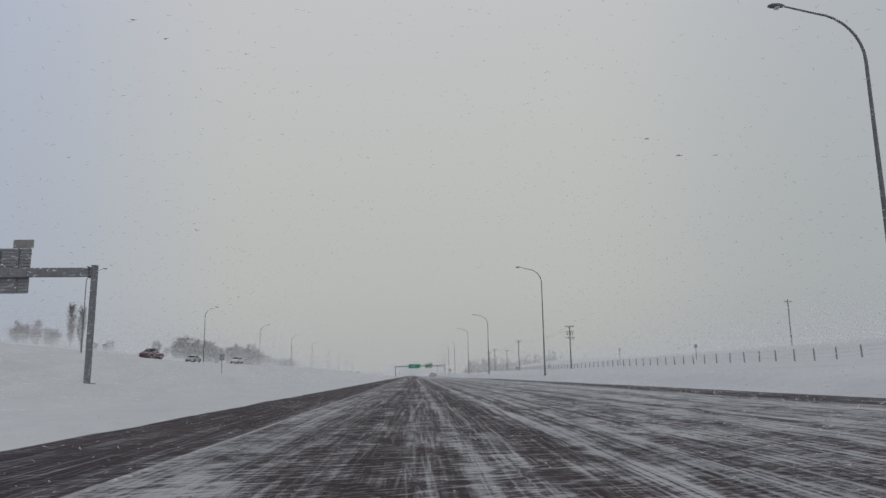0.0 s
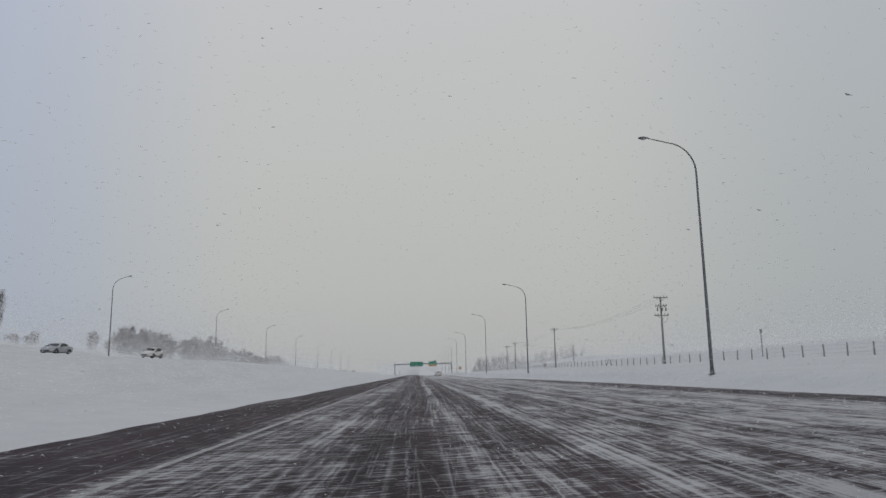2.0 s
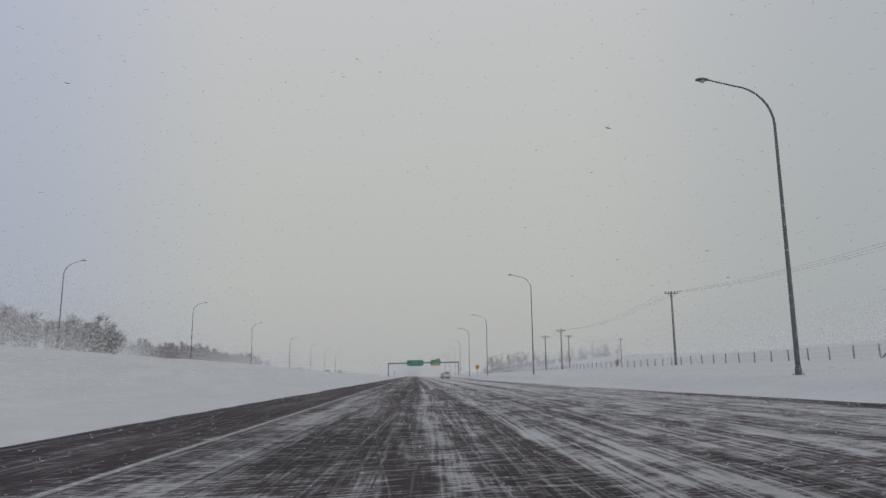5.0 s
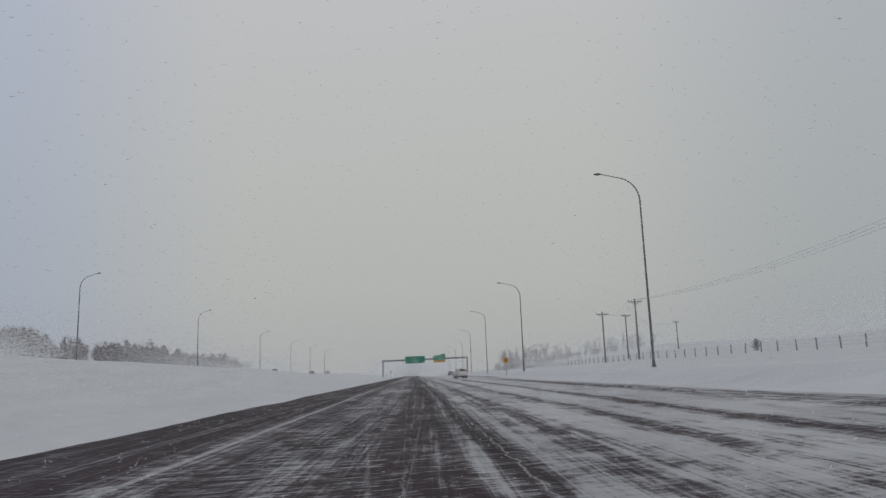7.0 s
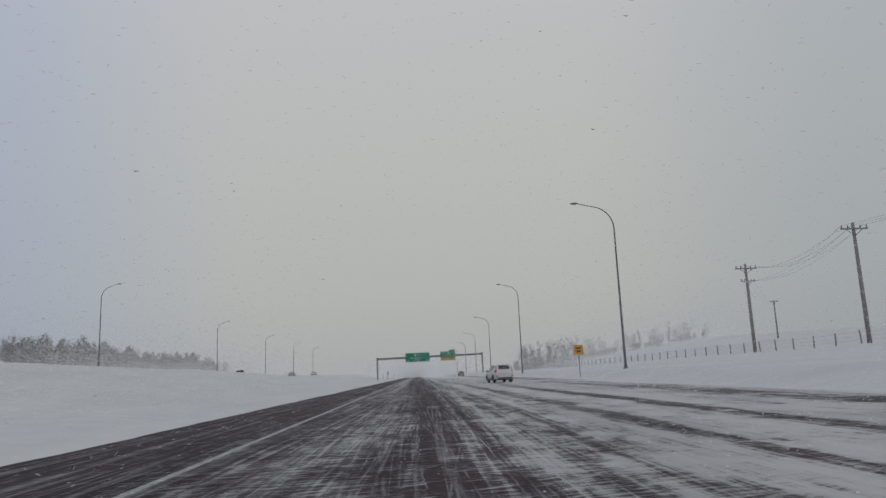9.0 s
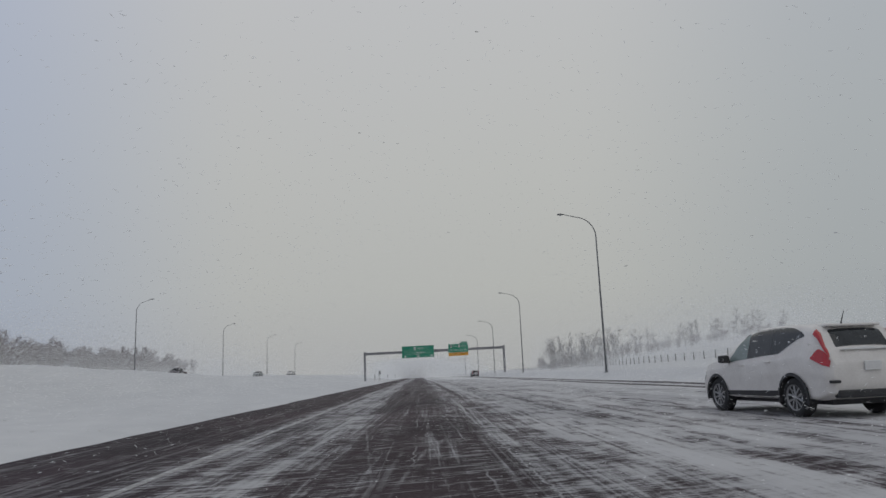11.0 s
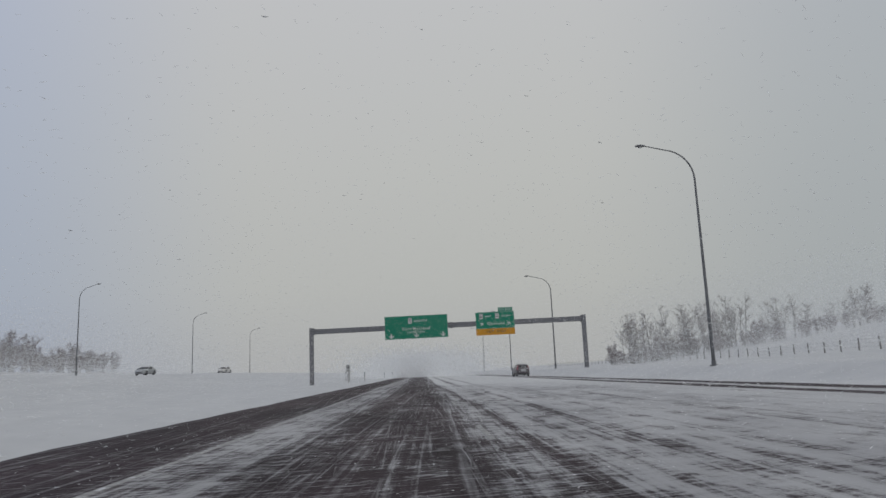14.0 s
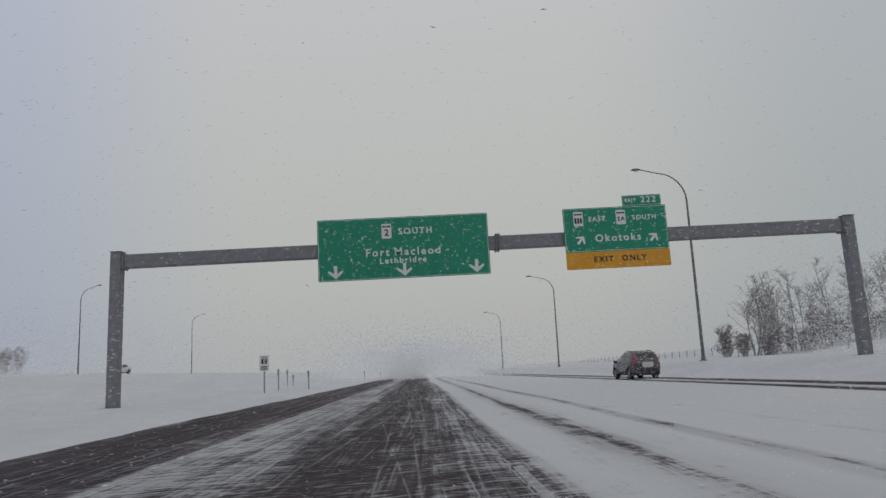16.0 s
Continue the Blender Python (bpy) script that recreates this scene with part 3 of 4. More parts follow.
plate(bm, 0.40, 1.305, 2.12, 1.78, FRONT, FRONT + 0.04, 0.04)
tab = part("exit_tab", bm, GREEN, E_, "small green exit number tab")
bm = bmesh.new()
border(bm, 0.40, 1.305, 2.12, 1.78, FRONT - 0.004, 0.012, 0.04)
part("border", bm, WHITE_SIGN, tab)
lettering("EXIT", 0.20, (0.76, FRONT - 0.008, 1.55), WHITE_SIGN, tab, "white lettering")
lettering("222", 0.38, (1.56, FRONT - 0.008, 1.56), WHITE_SIGN, tab, "white lettering")
sign_back(E_, -2.28, 2.28, -1.38, 1.3, FRONT + 0.04)
E_.scale = (1.02, 1.0, 1.02)

# the gantry over the far carriageway, seen from behind
B_Y = 46.0
gantry(pose(0, B_Y, 0), -58.0, -20.8, 8.0, 7.9, ground_height(-58, B_Y) - 0.05, ground_height(-20.8, B_Y) - 0.05,
       "grey steel sign gantry over the far carriageway", -40.0, 0.17)
B = thing("guide_sign", pose(-27.7, B_Y, 7.95), "bare grey back of a highway sign with stiffening rails", "road sign")
bm = bmesh.new()
plate(bm, -2.6, -1.35, 2.6, 1.62, 0.30, 0.34, 0.08)
back = part("panel", bm, SIGN_BACK, B)
for k in range(14):
    bm = bmesh.new()
    box(bm, (-2.55, 0.25, -1.27 + 0.21 * k), (2.55, 0.30, -1.21 + 0.21 * k))
    part("stiffener", bm, GANTRY, back)
for x in (-1.8, -0.6, 0.6, 1.8):
    bm = bmesh.new()
    box(bm, (x - 0.06, 0.22, -1.3), (x + 0.06, 0.25, 1.57))
    part("rail", bm, GANTRY, back)
bm = bmesh.new()
plate(bm, 1.4, 1.64, 2.7, 2.2, 0.30, 0.34, 0.04)
part("tab_panel", bm, WOOD, B, "brown back of a small sign tab")

# ---- utility poles, cables, fence ----


def utility_pole(x, y, height, arms, label, kit=False):
    z = ground_height(x, y) - 0.05
    ob = thing("utility_pole", pose(x, y, z), label, "utility pole", "utility poles beside the highway")
    bm = bmesh.new()
    tube(bm, [(0, 0, 0), (0, 0, height * 0.5), (0, 0, height)], [0.17, 0.145, 0.115], 10)
    part("pole", bm, WOOD, ob, smooth=True)
    for drop, half in arms:
        bm = bmesh.new()
        box(bm, (-half, -0.16, height - drop - 0.06), (half, -0.06, height - drop + 0.06), 0.012)
        arm = part("crossarm", bm, WOOD, ob)
        for u in (-half + 0.1, -half * 0.45, half * 0.45, half - 0.1):
            bm = bmesh.new()
            lathe(bm, [(0.03, 0), (0.075, 0.06), (0.045, 0.11), (0.075, 0.16), (0.03, 0.24)], pose(u, -0.11, height - drop + 0.06), 8)
            part("insulator", bm, CERAMIC, arm, smooth=True)
        for s in (-1, 1):
            bm = bmesh.new()
            tube(bm, [(s * half * 0.6, -0.1, height - drop - 0.05), (0, -0.12, height - drop - 0.55)], 0.025, 6)
            part("brace", bm, STEEL, arm)
    if kit:
        for u in (-0.55, 0.1, 0.6):
            bm = bmesh.new()
            lathe(bm, [(0.03, 0), (0.10, 0.05), (0.10, 0.35), (0.05, 0.42), (0.05, 0.55)], pose(u, -0.2, height - 2.0), 10)
            part("cutout", bm, LAMP, ob, "dark fused cutout")
        bm = bmesh.new()
        tube(bm, [(0.75, -0.1, height - 2.4), (0.85, -0.1, height - 3.0), (0.5, -0.12, height - 3.5), (0.12, -0.16, height - 3.6)], 0.03, 6)
        part("riser_cable", bm, WIRE, ob)
    return Vector((x, y, z + height))


top = {}
top["a"] = utility_pole(33.6, 152.8, 9.2, [(0.15, 1.0), (1.3, 0.8), (2.6, 1.0)],
                        "weathered timber utility pole with three crossarms and cutouts", True)
top["b"] = utility_pole(33.5, 229, 9.6, [(0.3, 0.9)], "weathered timber utility pole with one crossarm")
top["c"] = utility_pole(34.1, 303.8, 9.4, [(0.5, 1.1)], "weathered timber utility pole with one crossarm")
top["d"] = utility_pole(33.5, 321.2, 9.0, [(0.5, 1.1)], "weathered timber utility pole with one crossarm")
top["e"] = utility_pole(44.5, 344, 9.4, [(0.3, 1.0)], "weathered timber utility pole with one crossarm")
top["f"] = utility_pole(75, 397, 8.0, [(0.3, 0.9)], "weathered timber utility pole with one crossarm")
top["g"] = utility_pole(88, 163, 11.0, [(0.6, 0.9)], "weathered timber utility pole high on the field")
for a, b in (("a", "b"), ("b", "c"), ("c", "d"), ("c", "e"), ("e", "f")):
    for u in (-0.85, 0.0, 0.85):
        p, q = top[a] + Vector((u, 0, -0.15)), top[b] + Vector((u, 0, -0.2))
        bm = bmesh.new()
        tube(bm, [p.lerp(q, k / 12) - Vector((0, 0, 1.3 * 4 * (k / 12) * (1 - k / 12))) for k in range(13)], 0.010, 5)
        tagged(mesh_object("power_cable", bm, WIRE), "thin dark power cable hung between utility poles", "cable", "power cables")


def fence_x(y):
    return 36.0 + 8.5 * ease(y, 395, 520)


def fence():
    rng = random.Random(4)
    first = None
    rows = []
    y = 14.0
    while y < 640:
        x = fence_x(y)
        z = ground_height(x, y) - 0.06
        rows.append((x, y, z))
        m = pose(x, y, z, rng.uniform(-2.5, 2.5), rng.uniform(-3, 3), rng.uniform(0, 90))
        if first is None:
            first = thing("fence_post", m, "grey weathered timber fence post in snow", "fence post", "fence posts along the field")
            bm = bmesh.new()
            tube(bm, [(0, 0, 0), (0.01, 0, 0.6), (0, 0, 1.15)], [0.075, 0.07, 0.062], 8)
            part("post", bm, TIMBER, first)
            bm = bmesh.new()
            lathe(bm, [(0.058, 1.15), (0.05, 1.18), (0.02, 1.2)], Matrix(), 8)
            part("snow_cap", bm, SNOW, first, "cap of white snow")
        else:
            copy_thing(first, m)
        y += 3.5 + rng.uniform(-0.15, 0.15)
    for h in (0.35, 0.68, 1.0):
        bm = bmesh.new()
        tube(bm, [(x - 0.07, y, z + h) for x, y, z in rows], 0.006, 4)
        tagged(mesh_object("fence_wire", bm, WIRE), "thin strand of fence wire between timber posts", "wire", "fence wires")
    # the corner brace
    y = 190.0
    x = fence_x(y)
    z = ground_height(x, y)
    ob = thing("fence_brace", pose(x, y, z - 0.05), "pair of slanted timbers bracing the wire fence", "fence brace")
    for a, b in (((0, -2.2, 0), (0, 0, 1.25)), ((0, 2.0, 0), (0, 0, 1.2))):
        bm = bmesh.new()
        tube(bm, [a, b], 0.06, 8)
        part("timber", bm, TIMBER, ob)


fence()

# ---- small signs ----


def post_sign(x, y, height, w, h, label, material, front=True, bars=()):
    z = ground_height(x, y) - 0.05
    ob = thing("road_sign", pose(x, y, z), label, "road sign")
    bm = bmesh.new()
    box(bm, (-0.045, -0.045, 0), (0.045, 0.045, height - 0.05), 0.008)
    part("post", bm, TIMBER, ob)
    bm = bmesh.new()
    plate(bm, -w / 2, height - h, w / 2, height, -0.07, -0.05, min(w, h) * 0.08)
    panel = part("panel", bm, material, ob)
    for u0, v0, u1, v1 in bars:
        bm = bmesh.new()
        box(bm, (u0 * w, -0.076, height - h + v0 * h), (u1 * w, -0.07, height - h + v1 * h))
        part("bar", bm, BLACK_INK, panel)
    return ob


post_sign(-25.4, 95, 2.5, 0.66, 0.8, "small dark-backed road sign on a timber post in the snow", SIGN_BACK)
post_sign(15.9, 322, 3.2, 0.95, 0.95, "amber exit advisory sign on a timber post", AMBER,
          bars=((-0.3, 0.6, 0.3, 0.75), (-0.2, 0.25, 0.2, 0.45)))
post_sign(-10.35, 492.7, 2.6, 0.66, 1.05, "white road sign with dark markings on a timber post", WHITE_SIGN,
          bars=((-0.35, 0.08, 0.35, 0.16), (-0.32, 0.22, 0.32, 0.3), (-0.3, 0.45, -0.05, 0.78), (0.05, 0.45, 0.3, 0.78), (-0.3, 0.85, 0.3, 0.9)))
post_sign(-54, 227.8, 1.3, 0.14, 0.4, "short grey marker post on the snow bank", SIGN_BACK)
post_sign(44, 110, 2.4, 0.45, 0.5, "small dark sign on a thin timber post", SIGN_BACK)
post_sign(40, 138, 3.2, 0.3, 0.4, "thin timber marker post with a small plate", SIGN_BACK)
for x, y, h in ((-11.0, 501, 1.7), (-13.2, 517, 1.7), (-8.7, 501.5, 1.5), (-13.3, 521, 1.2), (-8.6, 560, 1.5), (-8.7, 610, 1.5)):
    post_sign(x, y, h, 0.16, 0.5, "slim grey delineator post with a small plate", SIGN_BACK)

# ---- vehicles ----
TYRE = plain("tyre_rubber", (0.015, 0.015, 0.016), (0.04, 0.04, 0.042), 0.85, 0, 14, 0.2, frost=0.25)
ALLOY = plain("salted_alloy_wheel", (0.22, 0.22, 0.225), (0.42, 0.42, 0.43), 0.45, 0.6, 10, 0.05)
GLASS = plain("dark_car_glass", (0.010, 0.012, 0.014), (0.03, 0.034, 0.038), 0.12, 0, 3, 0, frost=0.2)
CLEAR = plain("tinted_front_glass", (0.16, 0.20, 0.19), (0.24, 0.29, 0.28), 0.12, 0, 3, 0, frost=0.15)
CLADDING = plain("black_plastic_cladding", (0.018, 0.018, 0.02), (0.05, 0.05, 0.054), 0.7, 0, 9, 0.1, frost=0.2)
RED_LENS = plain("red_tail_lens", (0.30, 0.006, 0.012), (0.52, 0.014, 0.022), 0.2, 0, 5, 0.02, coat=0.5)
HEAD_LENS = plain("clear_headlamp_lens", (0.5, 0.5, 0.5), (0.7, 0.7, 0.7), 0.15, 0, 5, 0.02, coat=0.5)
PLATE = plain("blank_number_plate", (0.6, 0.6, 0.6), (0.75, 0.75, 0.75), 0.5, 0, 12, 0.05)


def curve_at(pairs, v):
    for (a, p), (b, q) in zip(pairs, pairs[1:]):
        if v <= b:
            u = max(min((v - a) / (b - a), 1), 0)
            u = u * u * (3 - 2 * u) * 0.4 + u * 0.6
            return p + (q - p) * u
    return pairs[-1][1]


class Shell:
    """The skin of a car body: half sections across, set along y from the rear bumper to the nose."""

    def __init__(self, length, top, belt, width, sill=0.30, tumble=0.17):
        self.length, self.top, self.belt, self.width, self.sill, self.tumble = length, top, belt, width, sill, tumble

    def half(self, y):
        w = curve_at(self.width, y)
        zt, zb = curve_at(self.top, y), curve_at(self.belt, y)
        zb = min(zb, zt - 0.04)
        lift = zt - zb
        lean = self.tumble * min(lift / 0.6, 1.0)
        s = self.sill + 0.10 * max(0.0, 1 - y / 0.35) + 0.06 * max(0.0, 1 - (self.length - y) / 0.3)
        s = min(s, zb - 0.1)
        return [(0.0, s), (w * 0.80, s), (w * 0.965, s + 0.04), (w * 0.985, s + (zb - s) * 0.35), (w, s + (zb - s) * 0.62),
                (w * 0.985, s + (zb - s) * 0.88), (w * 0.955, zb),
                (w * 0.955 - lean * 0.42, zb + lift * 0.40), (w * 0.955 - lean * 0.80, zb + lift * 0.74),
                (w * 0.955 - lean * 1.15, zb + lift * 0.90), (w * 0.955 - lean * 1.7, zb + lift * 0.975), (w * 0.35, zt + 0.008), (0.0, zt + 0.015)]

    def fine(self, y):
        """The half section with its flank cut finely."""
        pts = self.half(y)
        out = pts[:2]
        for a, b in zip(pts[1:6], pts[2:7]):
            out += [(a[0] + (b[0] - a[0]) * k / 4, a[1] + (b[1] - a[1]) * k / 4) for k in range(1, 5)]
        return out + pts[7:]

    def at(self, y, u, side, out=0.0):
        """A point on the skin: u from 6 (belt) to 9 (roof edge) along the half section."""
        pts = self.half(y)
        i = min(int(u), len(pts) - 2)
        k = u - i
        x = pts[i][0] + (pts[i + 1][0] - pts[i][0]) * k
        z = pts[i][1] + (pts[i + 1][1] - pts[i][1]) * k
        return Vector((side * (x + out), y, z + out * 0.35))

    def body(self, arches, radius):
        bm = bmesh.new()
        ys = [0, 0.02, 0.05, 0.1] + [0.14 + 0.04 * k for k in range(int((self.length - 0.28) / 0.04) + 1)]
        ys += [self.length - 0.08, self.length - 0.03, self.length]
        rings = []
        for y in ys:
            half = self.fine(y)
            ring = [(x, z) for x, z in half] + [(-x, z) for x, z in half[-2:0:-1]]
            end = 0.0
            if y < 0.06:
                end = 0.06 - y
            if y > self.length - 0.06:
                end = y - self.length + 0.06
            rings.append([bm.verts.new((x * (1 - end), y, z - end * 0.2)) for x, z in ring])
        n = len(rings[0])
        for a, b in zip(rings, rings[1:]):
            for k in range(n):
                q = (a[k], a[(k + 1) % n], b[(k + 1) % n], b[k])
                mid = sum((v.co for v in q), Vector()) / 4
                if any((mid.y - c) ** 2 + (mid.z - radius) ** 2 < (radius + 0.06) ** 2 for c in arches) and abs(mid.x) > 0.35:
                    continue
                bm.faces.new(q)
        bm.faces.new(rings[0])
        bm.faces.new(rings[-1])
        bmesh.ops.recalc_face_normals(bm, faces=bm.faces)
        return bm

    def patch(self, y0, y1, u0, u1, side, out=0.006, ny=12, nu=6, shape=None):
        """A pane that follows the skin, between two heights; shape(k) trims it along y."""
        bm = bmesh.new()
        rows = []
        for j in range(ny + 1):
            k = j / ny
            y = y0 + (y1 - y0) * k
            lo, hi = shape(k) if shape else (0.0, 1.0)
            rows.append([bm.verts.new(self.at(y, u0 + (u1 - u0) * (lo + (hi - lo) * i / nu), side, out)) for i in range(nu + 1)])
        for a, b in zip(rows, rows[1:]):
            for i in range(nu):
                bm.faces.new((a[i], a[i + 1], b[i + 1], b[i]))
        bmesh.ops.recalc_face_normals(bm, faces=bm.faces)
        return bm

    def across(self, y0, y1, u, out=0.006, ny=8, nx=10, frac=0.92):
        """A pane right across the body, front or rear window, on the skin's top line."""
        bm = bmesh.new()
        rows = []
        for j in range(ny + 1):
            y = y0 + (y1 - y0) * j / ny
            pts = self.half(y)
            edge, zt = pts[u][0] * frac, pts[-1][1]
            row = []
            for i in range(nx + 1):
                x = edge * (2 * i / nx - 1)
                s = abs(x) / max(edge, 0.01)
                row.append(bm.verts.new((x, y + (-out if y < self.length / 2 else out), zt + out - 0.03 * s * s * s)))
            rows.append(row)
        for a, b in zip(rows, rows[1:]):
            for i in range(nx):
                bm.faces.new((a[i], a[i + 1], b[i + 1], b[i]))
        bmesh.ops.recalc_face_normals(bm, faces=bm.faces)
        return bm


def wheel(parent, x, y, radius, side, width=0.22):
    m = Matrix.Translation((x, y, radius)) @ Matrix.Rotation(radians(90 * side), 4, "Y")
    bm = bmesh.new()
    r = radius
    lathe(bm, [(r * 0.66, -width / 2), (r * 0.93, -width / 2), (r, -width / 2 + 0.03), (r, width / 2 - 0.03), (r * 0.94, width / 2), (r * 0.68, width / 2 + 0.004),
               (r * 0.66, width / 2 - 0.02)], m, 32)
    tyre = part("wheel", bm, TYRE, parent, "black winter tyre caked with snow", True)
    bm = bmesh.new()
    lathe(bm, [(r * 0.60, width / 2 - 0.06), (r * 0.66, width / 2 - 0.005), (r * 0.68, width / 2 + 0.006), (r * 0.64, width / 2), (r * 0.58, width / 2 - 0.05)], m, 32)
    lathe(bm, [(r * 0.12, width / 2 - 0.06), (r * 0.16, width / 2 - 0.01), (r * 0.10, width / 2 + 0.002)], m, 12)
    for k in range(5):
        a = radians(72 * k + 20)
        t = m @ Matrix.Rotation(a, 4, "Z")
        for s in (-1, 1):
            vs = [bm.verts.new(t @ Vector((u, s * v + 0.012 * s, w))) for u, v, w in
                  ((r * 0.12, 0.0, width / 2 - 0.008), (r * 0.64, r * 0.09, width / 2 - 0.012), (r * 0.64, r * 0.22, width / 2 - 0.02), (r * 0.12, r * 0.08, width / 2 - 0.014))]
            ws = [bm.verts.new(v.co - (m.to_3x3() @ Vector((0, 0, 0.03)))) for v in vs]
            bm.faces.new(vs)
            for i in range(4):
                bm.faces.new((vs[i], ws[i], ws[(i + 1) % 4], vs[(i + 1) % 4]))
    bmesh.ops.recalc_face_normals(bm, faces=bm.faces)
    part("rim", bm, ALLOY, tyre, "grey five-spoke alloy rim")


def arch(parent, x, y, radius, side, material):
    """The liner and lip of a wheel arch."""
    bm = bmesh.new()
    steps = 18
    lip, inner, deep = [], [], []
    for k in range(steps + 1):
        a = radians(-14 + 208 * k / steps)
        c, s = math.cos(a), math.sin(a)
        lip.append(bm.verts.new((side * x, y + (radius + 0.10) * c, radius + (radius + 0.10) * s)))
        inner.append(bm.verts.new((side * (x + 0.012), y + (radius + 0.045) * c, radius + (radius + 0.045) * s)))
        deep.append(bm.verts.new((side * (x - 0.34), y + (radius + 0.04) * c, radius + (radius + 0.04) * s)))
    for k in range(steps):
        bm.faces.new((lip[k], lip[k + 1], inner[k + 1], inner[k]))
        bm.faces.new((inner[k], inner[k + 1], deep[k + 1], deep[k]))
    bm.faces.new(deep)
    part("wheel_arch", bm, material, parent, "dark wheel arch lining")


def vehicle(name, m, label, spec, paint, lip, group=""):
    car = thing(name, m, label, spec["category"], group)
    sh = Shell(spec["length"], spec["top"], spec["belt"], spec["width"], spec.get("sill", 0.3), spec.get("tumble", 0.17))
    r = spec["wheel"]
    arches = spec["axles"]
    part("body", sh.body(arches, r), paint, car, smooth=True)
    bm = bmesh.new()
    box(bm, (-0.6, 0.3, 0.22), (0.6, sh.length - 0.3, 0.5), 0.03)
    part("underbody", bm, CLADDING, car)
    for y in arches:
        w = curve_at(sh.width, y)
        for side in (-1, 1):
            arch(car, w + 0.012, y, r, side, lip)
            wheel(car, side * (w - 0.13), y, r, side)
    for y0, y1, glass, shape in spec["side_glass"]:
        for side in (-1, 1):
            part("side_window", sh.patch(y0, y1, 6.15, 9.2, side, shape=shape), glass, car, "dark side window glass")
    y0, y1 = spec["rear_glass"]
    part("rear_window", sh.across(y0, y1, 9, frac=spec.get("glass_share", 0.9)), GLASS, car, "dark rear window dusted with snow")
    y0, y1 = spec["windscreen"]
    part("windscreen", sh.across(y0, y1, 9), GLASS, car, "dark windscreen glass")
    for side in (-1, 1):
        y = spec["mirror"]
        p = sh.at(y, 6.1, side)
        bm = bmesh.new()
        box(bm, (p.x + side * 0.13 - 0.11, y - 0.07, p.z + 0.0), (p.x + side * 0.13 + 0.11, y + 0.07, p.z + 0.16), 0.04)
        box(bm, (min(p.x - side * 0.04, p.x + side * 0.08), y - 0.03, p.z), (max(p.x - side * 0.04, p.x + side * 0.08), y + 0.03, p.z + 0.05))
        part("mirror", bm, CLADDING, car, "black door mirror")
        for yy, u in spec.get("handles", ()):
            p = sh.at(yy, u, side, 0.012)
            bm = bmesh.new()
            box(bm, (p.x - 0.018, yy - 0.10, p.z - 0.014), (p.x + 0.018, yy + 0.10, p.z + 0.014), 0.008)
            part("door_handle", bm, paint, car)
        bm = sh.patch(spec["length"] - 0.45, spec["length"] - 0.06, 4.4, 5.9, side, 0.006, 6, 3)
        part("headlamp", bm, HEAD_LENS, car, "clear headlamp lens")
    # sills and bumpers of dark plastic
    for side in (-1, 1):
        bm = sh.patch(arches[0] + r + 0.08, arches[1] - r - 0.08, 1.2, 2.5 if spec.get("clad") else 2.2, side, 0.008, 8, 3)
        part("sill_cladding", bm, CLADDING, car, "black sill cladding")
    w = curve_at(sh.width, 0.1)
    z = sh.sill + 0.08
    bm = bmesh.new()
    box(bm, (-w * 0.86, -0.03, z - 0.03), (w * 0.86, 0.12, z + 0.10), 0.03)
    part("rear_bumper", bm, CLADDING, car, "black lower rear bumper")
    w2 = curve_at(sh.width, sh.length - 0.1)
    bm = bmesh.new()
    box(bm, (-w2 * 0.8, sh.length - 0.1, z + 0.02), (w2 * 0.8, sh.length + 0.03, z + 0.18), 0.03)
    part("front_grille", bm, CLADDING, car, "black lower front grille")
    bm = bmesh.new()
    box(bm, (-0.16, -0.045, spec["plate"]), (0.16, -0.015, spec["plate"] + 0.16), 0.006)
    part("number_plate", bm, PLATE, car, "blank pale number plate")
    for y0, y1, u0, u1, in_ in spec["tail"]:
        for side in (-1, 1):
            part("tail_light", sh.patch(y0, y1, u0, u1, side, 0.022, 16, 20, in_), RED_LENS, car, "red tail light lens")
    return car, sh


def pane(front=0.5, back=0.5):
    """A side window that narrows towards its ends: the share of its length over which it rises and falls."""
    def trim(k):
        lo = 0.0
        hi = 1.0
        if front and k > 1 - front:
            hi = 1.0 - ((k - 1 + front) / front) ** 1.5 * 0.97
        if back and k < back:
            v = (1 - k / back)
            lo = 0.45 * v
            hi = 1.0 - 0.5 * v ** 2
        return lo, hi
    return trim


